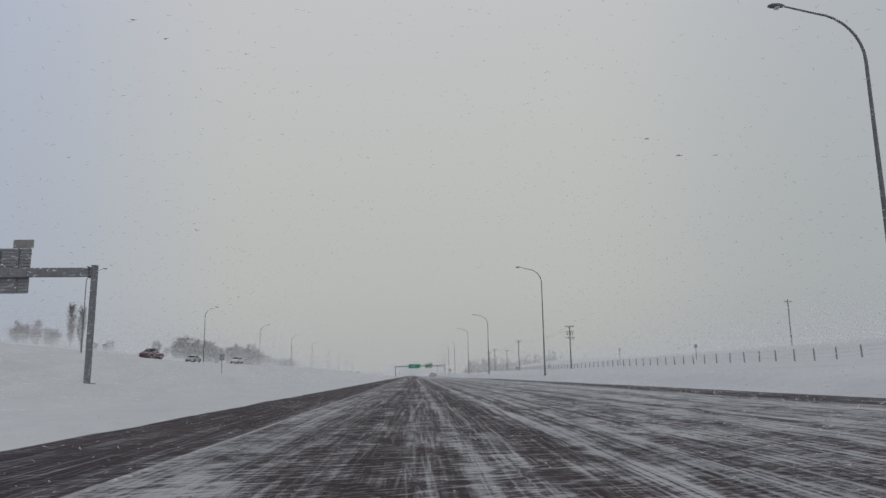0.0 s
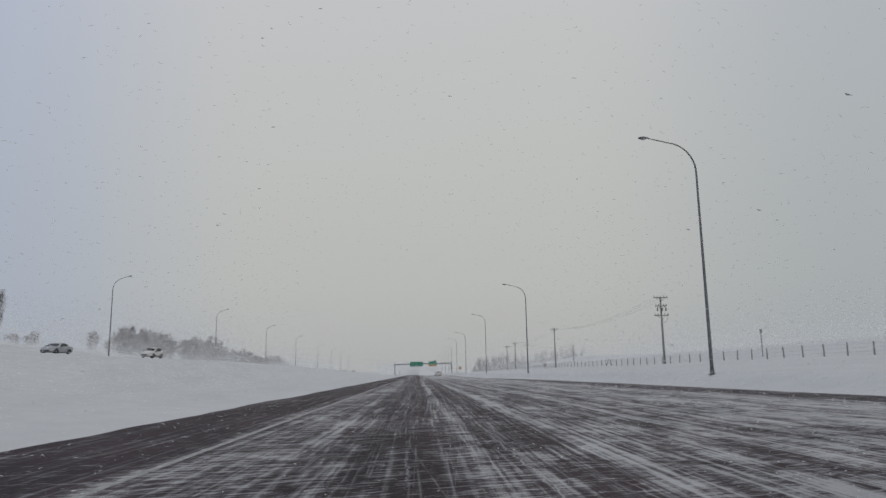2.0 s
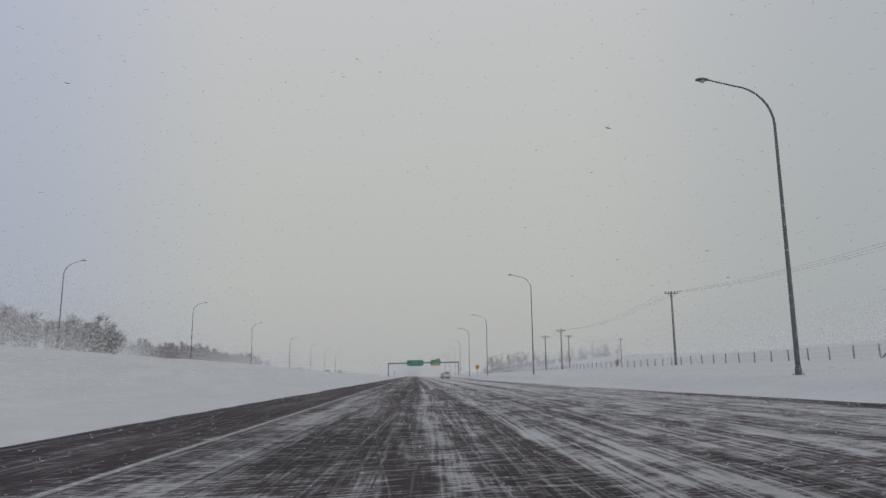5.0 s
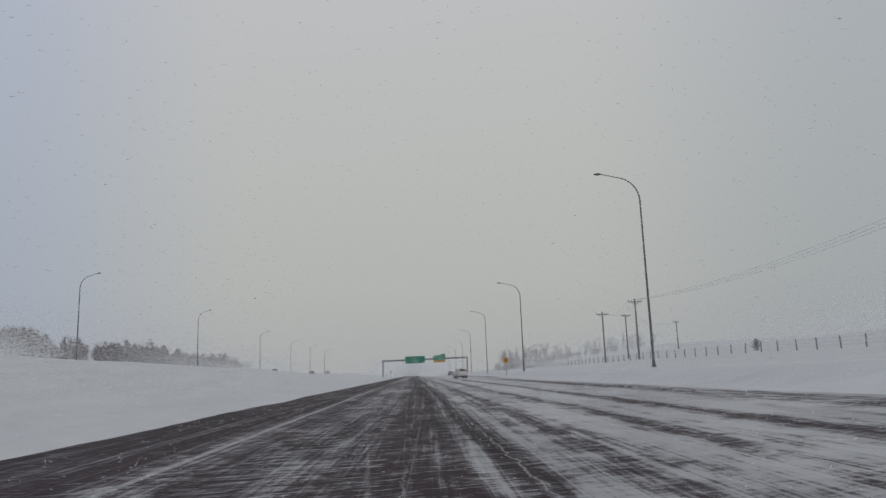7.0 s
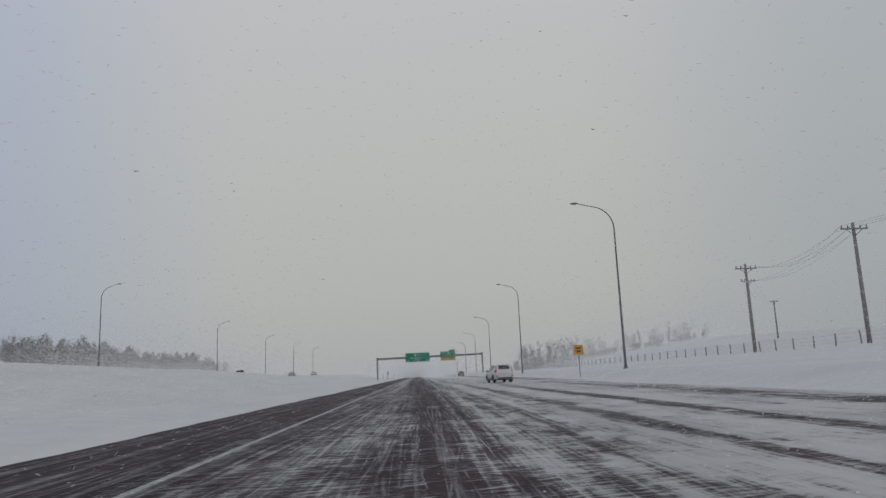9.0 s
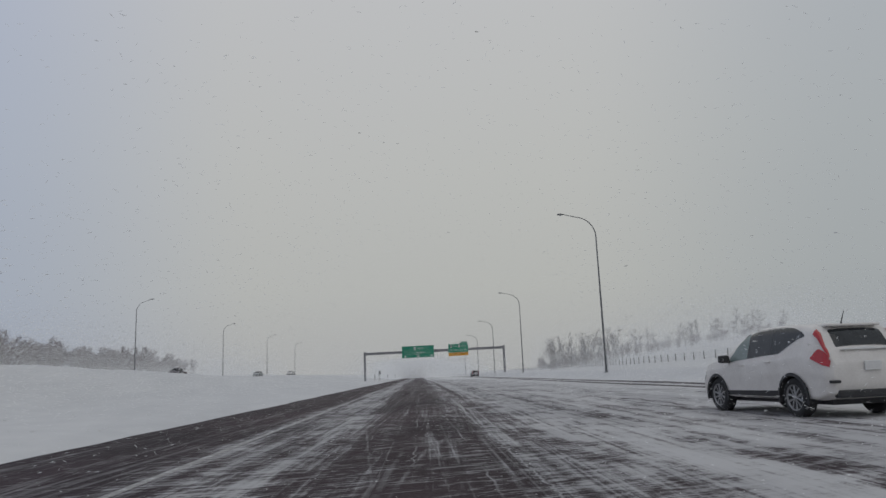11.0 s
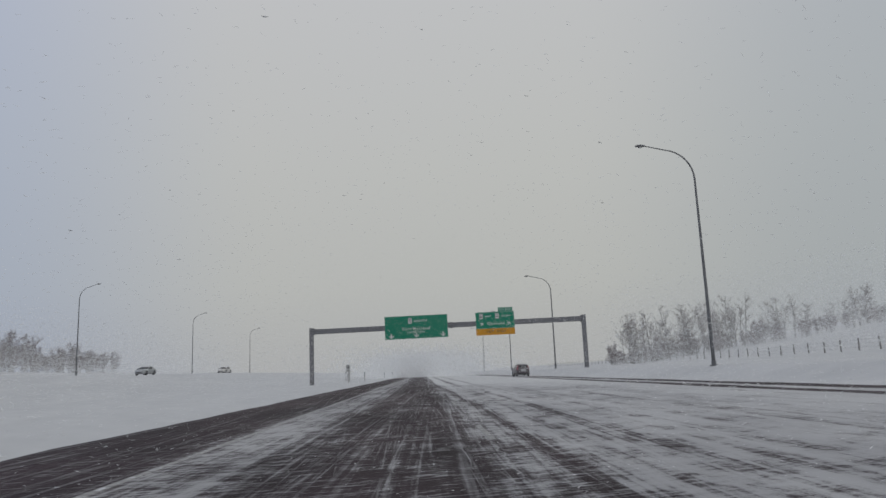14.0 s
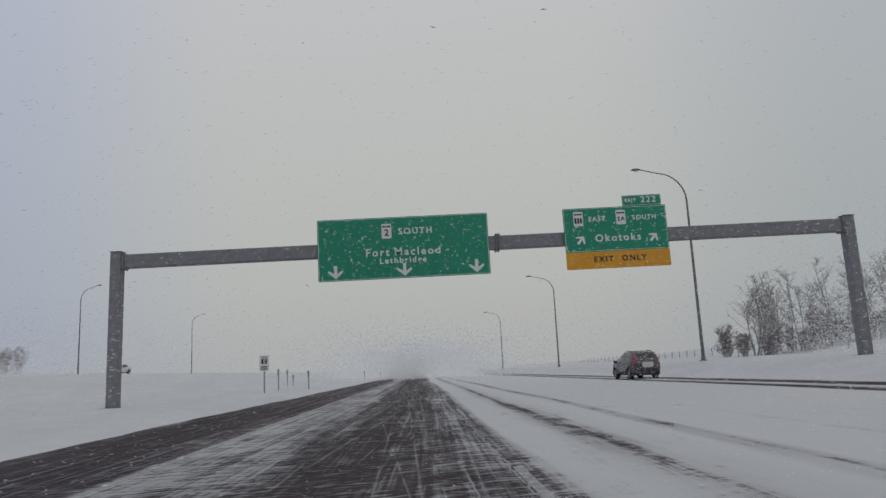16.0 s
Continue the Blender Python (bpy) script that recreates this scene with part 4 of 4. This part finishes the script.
SUV = dict(category="car", length=4.53, wheel=0.345, axles=(0.93, 3.55), plate=0.80, mirror=3.02, clad=True,
           top=[(0, 0.92), (0.04, 1.0), (0.12, 1.18), (0.34, 1.5), (0.46, 1.60), (0.9, 1.655), (1.6, 1.68), (2.1, 1.665), (2.5, 1.58), (3.28, 1.13), (3.6, 1.07), (4.1, 0.98), (4.35, 0.84), (4.53, 0.62)],
           belt=[(0, 0.9), (0.6, 1.16), (1.4, 1.10), (2.6, 1.03), (3.3, 0.98), (4.0, 0.93), (4.53, 0.6)],
           width=[(0, 0.76), (0.15, 0.84), (0.5, 0.895), (1.5, 0.91), (3.2, 0.905), (3.9, 0.88), (4.3, 0.78), (4.53, 0.58)],
           side_glass=[(0.60, 1.53, GLASS, pane(0, 0.75)), (1.535, 2.35, GLASS, pane(0, 0)), (2.36, 3.14, CLEAR, pane(1.0, 0))],
           rear_glass=(0.15, 0.37), glass_share=0.74, windscreen=(2.52, 3.22), handles=((1.62, 5.0), (2.55, 5.0)),
           tail=[(0.06, 0.40, 8.1, 9.7, None), (0.03, 0.38, 5.3, 8.15, lambda k: (0.03 * k, 1.0 - 0.85 * k * k))])
PICKUP = dict(category="pickup truck", length=5.8, wheel=0.39, axles=(1.25, 4.85), plate=0.62, mirror=3.95, sill=0.42,
              top=[(0, 1.0), (0.05, 1.12), (1.85, 1.12), (1.95, 1.2), (2.12, 1.75), (2.5, 1.88), (3.3, 1.88), (3.65, 1.76), (4.2, 1.26), (4.9, 1.18), (5.5, 1.08), (5.8, 0.8)],
              belt=[(0, 1.0), (2, 1.08), (4.2, 1.12), (5.8, 0.8)],
              width=[(0, 0.92), (0.2, 0.98), (5.0, 0.98), (5.5, 0.92), (5.8, 0.78)],
              side_glass=[(2.25, 3.0, GLASS, pane(0, 0.2)), (3.05, 4.05, GLASS, pane(0.8, 0))],
              rear_glass=(1.98, 2.12), windscreen=(3.66, 4.15),
              tail=[(0.03, 0.2, 4.2, 5.9, None)])
SEDAN = dict(category="car", length=4.7, wheel=0.32, axles=(1.0, 3.75), plate=0.75, mirror=3.0, sill=0.26,
             top=[(0, 0.85), (0.05, 1.0), (0.8, 1.06), (1.4, 1.36), (1.9, 1.44), (2.4, 1.43), (2.8, 1.32), (3.4, 0.98), (4.2, 0.86), (4.55, 0.74), (4.7, 0.55)],
             belt=[(0, 0.85), (1.0, 0.98), (3.3, 0.92), (4.7, 0.5)],
             width=[(0, 0.78), (0.3, 0.88), (1.5, 0.905), (3.8, 0.9), (4.4, 0.82), (4.7, 0.6)],
             side_glass=[(1.15, 2.1, GLASS, pane(0, 0.7)), (2.14, 3.1, GLASS, pane(0.9, 0))],
             rear_glass=(0.9, 1.36), windscreen=(2.82, 3.35),
             tail=[(0.03, 0.25, 4.4, 5.8, None)])

WHITE_PAINT = plain("salt_dusted_white_paint", (0.62, 0.59, 0.565), (0.76, 0.735, 0.71), 0.4, 0, 3, 0.03, coat=0.3)
DARK_PAINT = plain("snow_flecked_dark_paint", (0.045, 0.032, 0.040), (0.10, 0.075, 0.09), 0.4, 0.2, 3, 0.03, frost=0.42, coat=0.3)
RED_PAINT = plain("dusted_red_paint", (0.085, 0.026, 0.030), (0.15, 0.05, 0.055), 0.4, 0, 3, 0.03, frost=0.36, coat=0.3)
SILVER_PAINT = plain("dirty_silver_paint", (0.30, 0.31, 0.32), (0.46, 0.47, 0.48), 0.4, 0.3, 3, 0.03, frost=0.2, coat=0.2)


def snow_crust(car, y0, y1, half, z, label):
    """A rough slab of wind-packed snow with uneven edges."""
    bm = bmesh.new()
    rings = []
    for j in range(9):
        y = y0 + (y1 - y0) * j / 8
        row = []
        for i in range(11):
            x = half * (2 * i / 10 - 1)
            e = min(i, 10 - i, j, 8 - j)
            jit = 0.05 * wave(x + z, y * 3, 0.2, 7)
            row.append(bm.verts.new((x * (1 + jit), y + jit, z + (0.022 if e else -0.01) + 0.03 * wave(x, y, 0.3, 4) * (1 if e else 0))))
        rings.append(row)
    for a, b in zip(rings, rings[1:]):
        for i in range(10):
            bm.faces.new((a[i], a[i + 1], b[i + 1], b[i]))
    part("snow_crust", bm, SNOW, car, label, True)


def rails(car, sh, y0, y1):
    for side in (-1, 1):
        pts = []
        for k in range(9):
            y = y0 + (y1 - y0) * k / 8
            p = sh.at(y, 10.0, side)
            pts.append((p.x, y, p.z + 0.012 + 0.045 * math.sin(math.pi * k / 8) ** 0.4))
        bm = bmesh.new()
        tube(bm, pts, 0.02, 6)
        part("roof_rail", bm, CLADDING, car, "black roof rail")


# white crossover being overtaken
white_suv, sh = vehicle("suv", pose(7.9, 318.4, 0.0, 0, 0, 6.5), "white compact SUV with red tail lights on packed snow", SUV, WHITE_PAINT, CLADDING)
bm = bmesh.new()
tube(bm, [(0, 0.62, 1.62), (0, 0.60, 1.68), (0, 0.5, 1.87)], [0.02, 0.012, 0.005], 6)
part("antenna", bm, CLADDING, white_suv, "short black roof antenna")
bm = bmesh.new()
box(bm, (-0.52, 0.30, 1.575), (0.52, 0.55, 1.62), 0.015)
part("spoiler", bm, WHITE_PAINT, white_suv, "white roof spoiler")
snow_crust(white_suv, 0.06, 0.16, 0.5, 1.17, "wind-packed snow on the tailgate ledge")
for side in (-1, 1):
    bm = bmesh.new()
    box(bm, (side * 0.72 - 0.09, -0.02, 0.60), (side * 0.72 + 0.09, 0.05, 0.65), 0.01)
    part("rear_reflector", bm, CLADDING, white_suv, "dark bumper reflector")
bm = bmesh.new()
tube(bm, [(0.55, -0.06, 0.30), (0.55, 0.3, 0.32)], 0.035, 10)
part("exhaust", bm, ALLOY, white_suv)

white_suv.scale = (1.03, 1.03, 1.03)

# dark crossover on the exit lane
dark_suv, sh2 = vehicle("suv", pose(14.0, 486.1, 0.0, 0, 0, 2.7), "dark snow-flecked SUV with roof rails on the exit lane", SUV, DARK_PAINT, CLADDING)
rails(dark_suv, sh2, 0.7, 2.3)
snow_crust(dark_suv, 0.9, 2.2, 0.45, 1.70, "patches of white snow on the roof")
bm = bmesh.new()
plate(bm, -0.33, 0.70, 0.33, 1.02, -0.055, 0.02, 0.07)
part("snow_patch", bm, SNOW, dark_suv, "pale snow caked round the number plate")

# traffic on the far carriageway, facing the camera
def oncoming(name, x, y, yaw, label, spec, paint, lip):
    """Sits the vehicle on the slope of the snow-covered far carriageway."""
    z = ground_height(x, y)
    m = pose(x, y, z, 0, 0, yaw)
    fwd = m.to_3x3() @ Vector((0, 1, 0))
    right = m.to_3x3() @ Vector((1, 0, 0))
    L = spec["length"]
    h = lambda d: ground_height(x + d.x, y + d.y)
    pitch = math.atan2(h(fwd * L) - h(fwd * 0), L)
    roll = math.atan2(h(right * 0.9) - h(right * -0.9), 1.8)
    return vehicle(name, m @ pose(0, 0, 0.02, math.degrees(pitch), -math.degrees(roll), 0), label, spec, paint, lip, "traffic on the far carriageway")[0]


oncoming("pickup_truck", -45.0, 127.5, 174, "dark red pickup truck on the snowy far carriageway", PICKUP, RED_PAINT, CLADDING)
oncoming("car", -45.0, 150.0, 175, "silver saloon car on the snowy far carriageway", SEDAN, SILVER_PAINT, CLADDING)
oncoming("suv", -42.5, 175.8, 173, "white SUV half hidden by the snow bank", SUV, WHITE_PAINT, CLADDING)
oncoming("pickup_truck", -51.8, 465.4, 174, "dark pickup truck on the snowy far carriageway", PICKUP, DARK_PAINT, CLADDING)
oncoming("car", -45.0, 511.0, 176, "pale saloon car dusted with snow", SEDAN, SILVER_PAINT, CLADDING)
oncoming("car", -43.0, 551.0, 176, "white saloon car dusted with snow", SEDAN, WHITE_PAINT, CLADDING)
# ---- trees ----


def sliver(bm, start, way, wide, rng):
    """One thin tapering twig."""
    side = way.cross(Vector((rng.uniform(-1, 1), rng.uniform(-1, 1), 0.3))).normalized() * wide
    bm.faces.new([bm.verts.new(c) for c in (start - side, start + side, start + way)])


def bare_tree(name, m, label, category, group, height, spread, seed, limbs=16, twigs=9, habit="round"):
    """A leafless tree: round (ascending limbs, broad crown), column (narrow and dense) or bushy (many stems)."""
    rng = random.Random(seed)
    ob = thing(name, m, label, category, group)
    trunk, crown = bmesh.new(), bmesh.new()
    bushy = habit == "bushy"
    stems = {"round": 2, "column": 1, "bushy": 6}[habit]
    thick = {"round": 0.019, "column": 0.036, "bushy": 0.040}[habit] * min(1.0, height / 7)
    for s in range(stems):
        base = Vector((0, 0, 0))
        if stems > 1:
            base = Vector((rng.uniform(-1, 1), rng.uniform(-1, 1), 0)) * spread * (0.3 if bushy else 0.12)
        h = height * (rng.uniform(0.6, 1.0) if bushy else 1.0 - 0.22 * s)
        tilt = 0.09 if habit == "round" else 0.035
        sway = [Vector((rng.uniform(-1, 1), rng.uniform(-1, 1), 0)) * tilt * h for _ in range(3)]
        path = [base]
        for k in range(1, 7):
            u = k / 6
            path.append(base + Vector((0, 0, h * u)) + sway[0] * u + sway[1] * u * u + sway[2] * math.sin(u * 4) * 0.5)
        r0 = 0.011 * h + 0.02
        tube(trunk, path, [r0 * (1.05 - 0.9 * k / 6) for k in range(7)], 6)
        for b in range(limbs // stems + 2):
            u = rng.uniform(0.24, 0.95) if habit == "round" else rng.uniform(0.08, 0.97)
            i = min(int(u * 6), 5)
            p = path[i].lerp(path[i + 1], u * 6 - i)
            a = rng.uniform(0, 2 * math.pi)
            if habit == "round":
                reach = spread * (0.35 + 0.75 * math.sin(math.pi * min(u * 1.05, 1.0))) * rng.uniform(0.55, 1.1)
                up = min(reach * rng.uniform(0.5, 1.5), max(1.03 * h - p.z, 0.3))
            elif habit == "column":
                reach = spread * (0.4 + 0.6 * math.sin(math.pi * (0.12 + 0.8 * u))) * rng.uniform(0.5, 1.0)
                up = reach * rng.uniform(1.6, 3.0)
            else:
                reach = spread * (1.08 - u) * rng.uniform(0.55, 1.15)
                up = reach * rng.uniform(0.7, 1.5)
            d = Vector((math.cos(a) * reach, math.sin(a) * reach, up))
            q = [p, p + d * 0.5 + Vector((0, 0, -0.08 * reach)), p + d]
            tube(crown, q, [r0 * 0.34 * (1.1 - u * 0.6), r0 * 0.22 * (1.1 - u * 0.6), 0.012], 4, False)
            for t in range(twigs * 2):
                v = rng.uniform(0.12, 1.0)
                o = q[0].lerp(q[1], v * 2) if v < 0.5 else q[1].lerp(q[2], v * 2 - 1)
                e = Vector((rng.uniform(-1, 1), rng.uniform(-1, 1), rng.uniform(-0.1, 1.2))) * (0.30 * spread * rng.uniform(0.5, 1.2))
                sliver(crown, o, e, thick, rng)
                for w in range(4):
                    g = Vector((rng.uniform(-1, 1), rng.uniform(-1, 1), rng.uniform(-0.2, 1.1))) * (0.15 * spread * rng.uniform(0.5, 1.2))
                    sliver(crown, o + e * rng.uniform(0.2, 0.95), g, thick * 0.62, rng)
    part("trunk", trunk, BARK, ob)
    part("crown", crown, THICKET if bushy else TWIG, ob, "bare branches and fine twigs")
    return ob


def plant_rows(models, places, seed, low=0.8, top=1.15):
    rng = random.Random(seed)
    for k, (x, y) in enumerate(places):
        src = models[k % len(models)]
        s = rng.uniform(low, top)
        c = copy_thing(src, pose(x, y, ground_height(x, y) - 0.1, 0, 0, rng.uniform(0, 360)))
        c.scale = (s, s, s)


def first_at(x, y):
    return pose(x, y, ground_height(x, y) - 0.1)


# the twigs of these trees carry haze as a paler base colour
ASPENS = ((9.4, 2.3), (10.2, 2.0), (8.6, 2.6), (9.8, 1.7), (7.6, 2.2))
aspens = [bare_tree("aspen", first_at(40 + 6 * k, 524 - 3 * k), "bare aspen tree on the snowy bank, twigs paled as by haze", "tree", "aspens on the bank",
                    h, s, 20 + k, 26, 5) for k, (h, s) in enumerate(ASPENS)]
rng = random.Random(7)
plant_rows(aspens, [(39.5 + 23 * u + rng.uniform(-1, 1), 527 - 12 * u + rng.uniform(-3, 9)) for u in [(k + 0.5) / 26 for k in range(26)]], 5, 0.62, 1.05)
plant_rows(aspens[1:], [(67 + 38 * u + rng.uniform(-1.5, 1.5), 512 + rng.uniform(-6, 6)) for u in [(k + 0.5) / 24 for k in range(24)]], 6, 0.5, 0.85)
brush_places = [(66 + 38 * u + rng.uniform(-2, 2), 510 + rng.uniform(-4, 6)) for u in [(k + 0.5) / 26 for k in range(26)]]
shrubs = [bare_tree("shrub", first_at(-106 + 3 * k, 452 + 9 * k), "dense bare shrub in the snow, twigs paled as by haze", "shrub", "shrubs along the field edge",
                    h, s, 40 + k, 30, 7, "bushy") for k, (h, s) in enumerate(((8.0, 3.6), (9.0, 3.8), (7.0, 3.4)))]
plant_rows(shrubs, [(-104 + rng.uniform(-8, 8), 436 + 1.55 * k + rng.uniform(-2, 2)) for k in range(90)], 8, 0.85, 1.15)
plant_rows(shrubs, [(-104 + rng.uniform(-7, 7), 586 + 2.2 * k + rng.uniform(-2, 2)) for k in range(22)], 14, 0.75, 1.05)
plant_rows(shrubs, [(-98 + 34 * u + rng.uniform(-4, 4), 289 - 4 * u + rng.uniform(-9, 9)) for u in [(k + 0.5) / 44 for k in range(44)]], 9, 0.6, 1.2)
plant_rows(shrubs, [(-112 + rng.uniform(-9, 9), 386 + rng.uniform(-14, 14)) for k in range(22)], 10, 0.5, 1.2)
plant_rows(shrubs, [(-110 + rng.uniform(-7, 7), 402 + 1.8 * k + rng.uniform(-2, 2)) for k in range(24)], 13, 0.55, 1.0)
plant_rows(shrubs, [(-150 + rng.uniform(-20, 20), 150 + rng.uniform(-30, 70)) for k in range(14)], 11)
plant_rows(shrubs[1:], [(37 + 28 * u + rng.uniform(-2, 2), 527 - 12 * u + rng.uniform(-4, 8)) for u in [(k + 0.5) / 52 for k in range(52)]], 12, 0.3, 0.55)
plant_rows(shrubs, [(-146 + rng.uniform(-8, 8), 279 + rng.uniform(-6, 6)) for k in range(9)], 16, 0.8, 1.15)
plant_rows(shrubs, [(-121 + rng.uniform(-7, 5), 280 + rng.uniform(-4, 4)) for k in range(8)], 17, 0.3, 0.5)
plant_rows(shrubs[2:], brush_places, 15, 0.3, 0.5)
for k, (x, y) in enumerate(((-130.5, 276), (-127.3, 277))):
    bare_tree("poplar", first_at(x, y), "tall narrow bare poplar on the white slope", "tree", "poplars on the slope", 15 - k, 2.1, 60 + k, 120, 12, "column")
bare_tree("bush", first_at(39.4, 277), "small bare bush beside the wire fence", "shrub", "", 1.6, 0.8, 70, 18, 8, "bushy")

# ---- snow in the air ----


def flakes(name, label, places, sizes, seed, flat, material, wind=1.0, along=(0, 0, 0)):
    """Loose flakes in one mesh: small diamonds at the given places."""
    rng = np.random.default_rng(seed)
    count = len(places)
    u = rng.normal(size=(count, 3)) * (1, wind, wind) + along
    u /= np.linalg.norm(u, axis=1)[:, None]
    w = np.cross(u, rng.normal(size=(count, 3)))
    w /= np.linalg.norm(w, axis=1)[:, None]
    s = sizes[:, None]
    corners = [places + u * s, places + w * s * flat, places - (u + w * flat) * s * 0.6]
    verts = np.stack(corners, 1).reshape(-1, 3).astype(np.float32)
    data = bpy.data.meshes.new(name)
    data.vertices.add(3 * count)
    data.vertices.foreach_set("co", verts.ravel())
    data.loops.add(3 * count)
    data.loops.foreach_set("vertex_index", np.arange(3 * count, dtype=np.int32))
    data.polygons.add(count)
    data.polygons.foreach_set("loop_start", np.arange(0, 3 * count, 3, dtype=np.int32))
    data.update(calc_edges=True)
    data.materials.append(material)
    return tagged(new(name, data), label, "snow", kind="stuff")


def bank_height(x, y):
    """The ground's height under many places at once, from a coarse grid."""
    xs, ys = np.linspace(-160, 120, 141), np.linspace(0, 720, 19)
    grid = np.array([[max(ground_height(a, b), 0.0) for a in xs] for b in ys])
    return grid[np.clip((y / 40 + 0.5).astype(int), 0, 18), np.clip(((x + 160) / 2 + 0.5).astype(int), 0, 140)]


def drift(n, x0, x1, y0, y1, top, size, seed, label):
    """Snow that the wind carries along in front of a belt of trees, thinner with height."""
    rng = np.random.default_rng(seed)
    x, y = rng.uniform(x0, x1, n), rng.uniform(y0, y1, n)
    up = np.minimum(rng.exponential(top * 0.6, n), top * 1.6 * rng.uniform(0, 1, n) ** 0.5)
    p = np.stack([x, y, bank_height(x, y) + up], 1)
    flakes("drifting_snow", label, p, size * rng.uniform(0.6, 1.3, n), seed + 1, 0.5, FLAKE)


def snowfall():
    rng = np.random.default_rng(11)
    # clumps whipped past the car, their backlit shade put into a grey colour
    n = 5500
    rho = 1.7 + 6 * rng.uniform(0, 1, n) ** 0.6
    turn = rng.uniform(-0.05, math.pi + 0.05, n)
    p = np.stack([rho * np.cos(turn), rng.uniform(1, 500, n), EYE + rho * np.sin(turn)], 1)
    flakes("falling_snow", "grey snowflakes blowing through the air, backlit shade in their colour", p, (0.009 + 0.042 * rng.uniform(0, 1, n) ** 2.5) * np.minimum(rho / 3, 1.4), 1, 0.22, CLUMP, 0.3, (2.5, 0.4, 0))
    # the drifting snow of the whiteout beyond the end of the road
    n = 170000
    y = 530 + 470 * rng.uniform(0, 1, n) ** 0.7
    p = np.stack([rng.normal(0, 1, n) * 14, y, 0.15 + rng.uniform(0, 1, n) ** 3 * 10], 1)
    flakes("drifting_snow", "fine drifting snow over the road far ahead", p, 0.0013 * (y - 440), 3, 0.8, FLAKE)
    # snow blown along the belts of shrubs and aspens
    drift(240000, -92, -60, 385, 640, 8, 0.09, 21, "snow blowing along the shrubs of the field edge")
    drift(105000, -88, -44, 222, 256, 8, 0.09, 23, "snow blowing past the thicket on the bank")
    drift(58000, -136, -88, 212, 256, 8, 0.137, 31, "snow blowing past the poplars")
    drift(76000, -124, -84, 325, 385, 8, 0.15, 25, "snow blowing over the far field")
    drift(210000, 30, 108, 486, 507, 8, 0.065, 27, "snow blowing along the aspens on the bank")
    drift(70000, 38, 88, 420, 484, 7, 0.088, 33, "snow blowing along the fence below the aspens")
    drift(70000, 56, 100, 60, 340, 6, 0.15, 29, "snow blowing over the rising field")
    # thin snow in the air over the lanes
    n = 1200000
    rho = np.where(rng.uniform(0, 1, n) < 0.2, 1.8 * 3.3 ** rng.uniform(0, 1, n), np.sqrt(rng.uniform(5.8 ** 2, 21 ** 2, n)))
    turn = rng.uniform(-0.3, math.pi + 0.3, n)
    z = EYE + rho * np.sin(turn)
    keep = (z > 0.1) & (rng.uniform(0, 1, n) < np.exp(-np.maximum(z - 1.5, 0) / 3))
    p = np.stack([rho * np.cos(turn), rng.uniform(-5, 560, n), z], 1)[keep]
    flakes("airborne_snow", "fine snow blowing in the air above the road", p, 0.0084 * np.minimum(rho[keep], 11) * rng.uniform(0.7, 1.3, keep.sum()), 5, 0.12, FLAKE, 0.6, (1.6, 0.3, 0))
    # snow streaming low across the road, drawn out along the wind
    n = 280000
    z = 0.02 + np.minimum(rng.exponential(0.16, n), 0.6)
    x = -9 + 28 * rng.uniform(0, 1, n) ** 0.75
    p = np.stack([x, rng.uniform(-5, 620, n), z], 1)
    flakes("blowing_snow", "streaks of snow blowing low across the road", p, (0.005 + 0.024 * rng.uniform(0, 1, n) ** 2.5) * np.clip(0.8 + 0.06 * x, 0.4, 1.1), 4, 0.20, FLAKE, 1.2, (7, 2.5, 0))


snowfall()
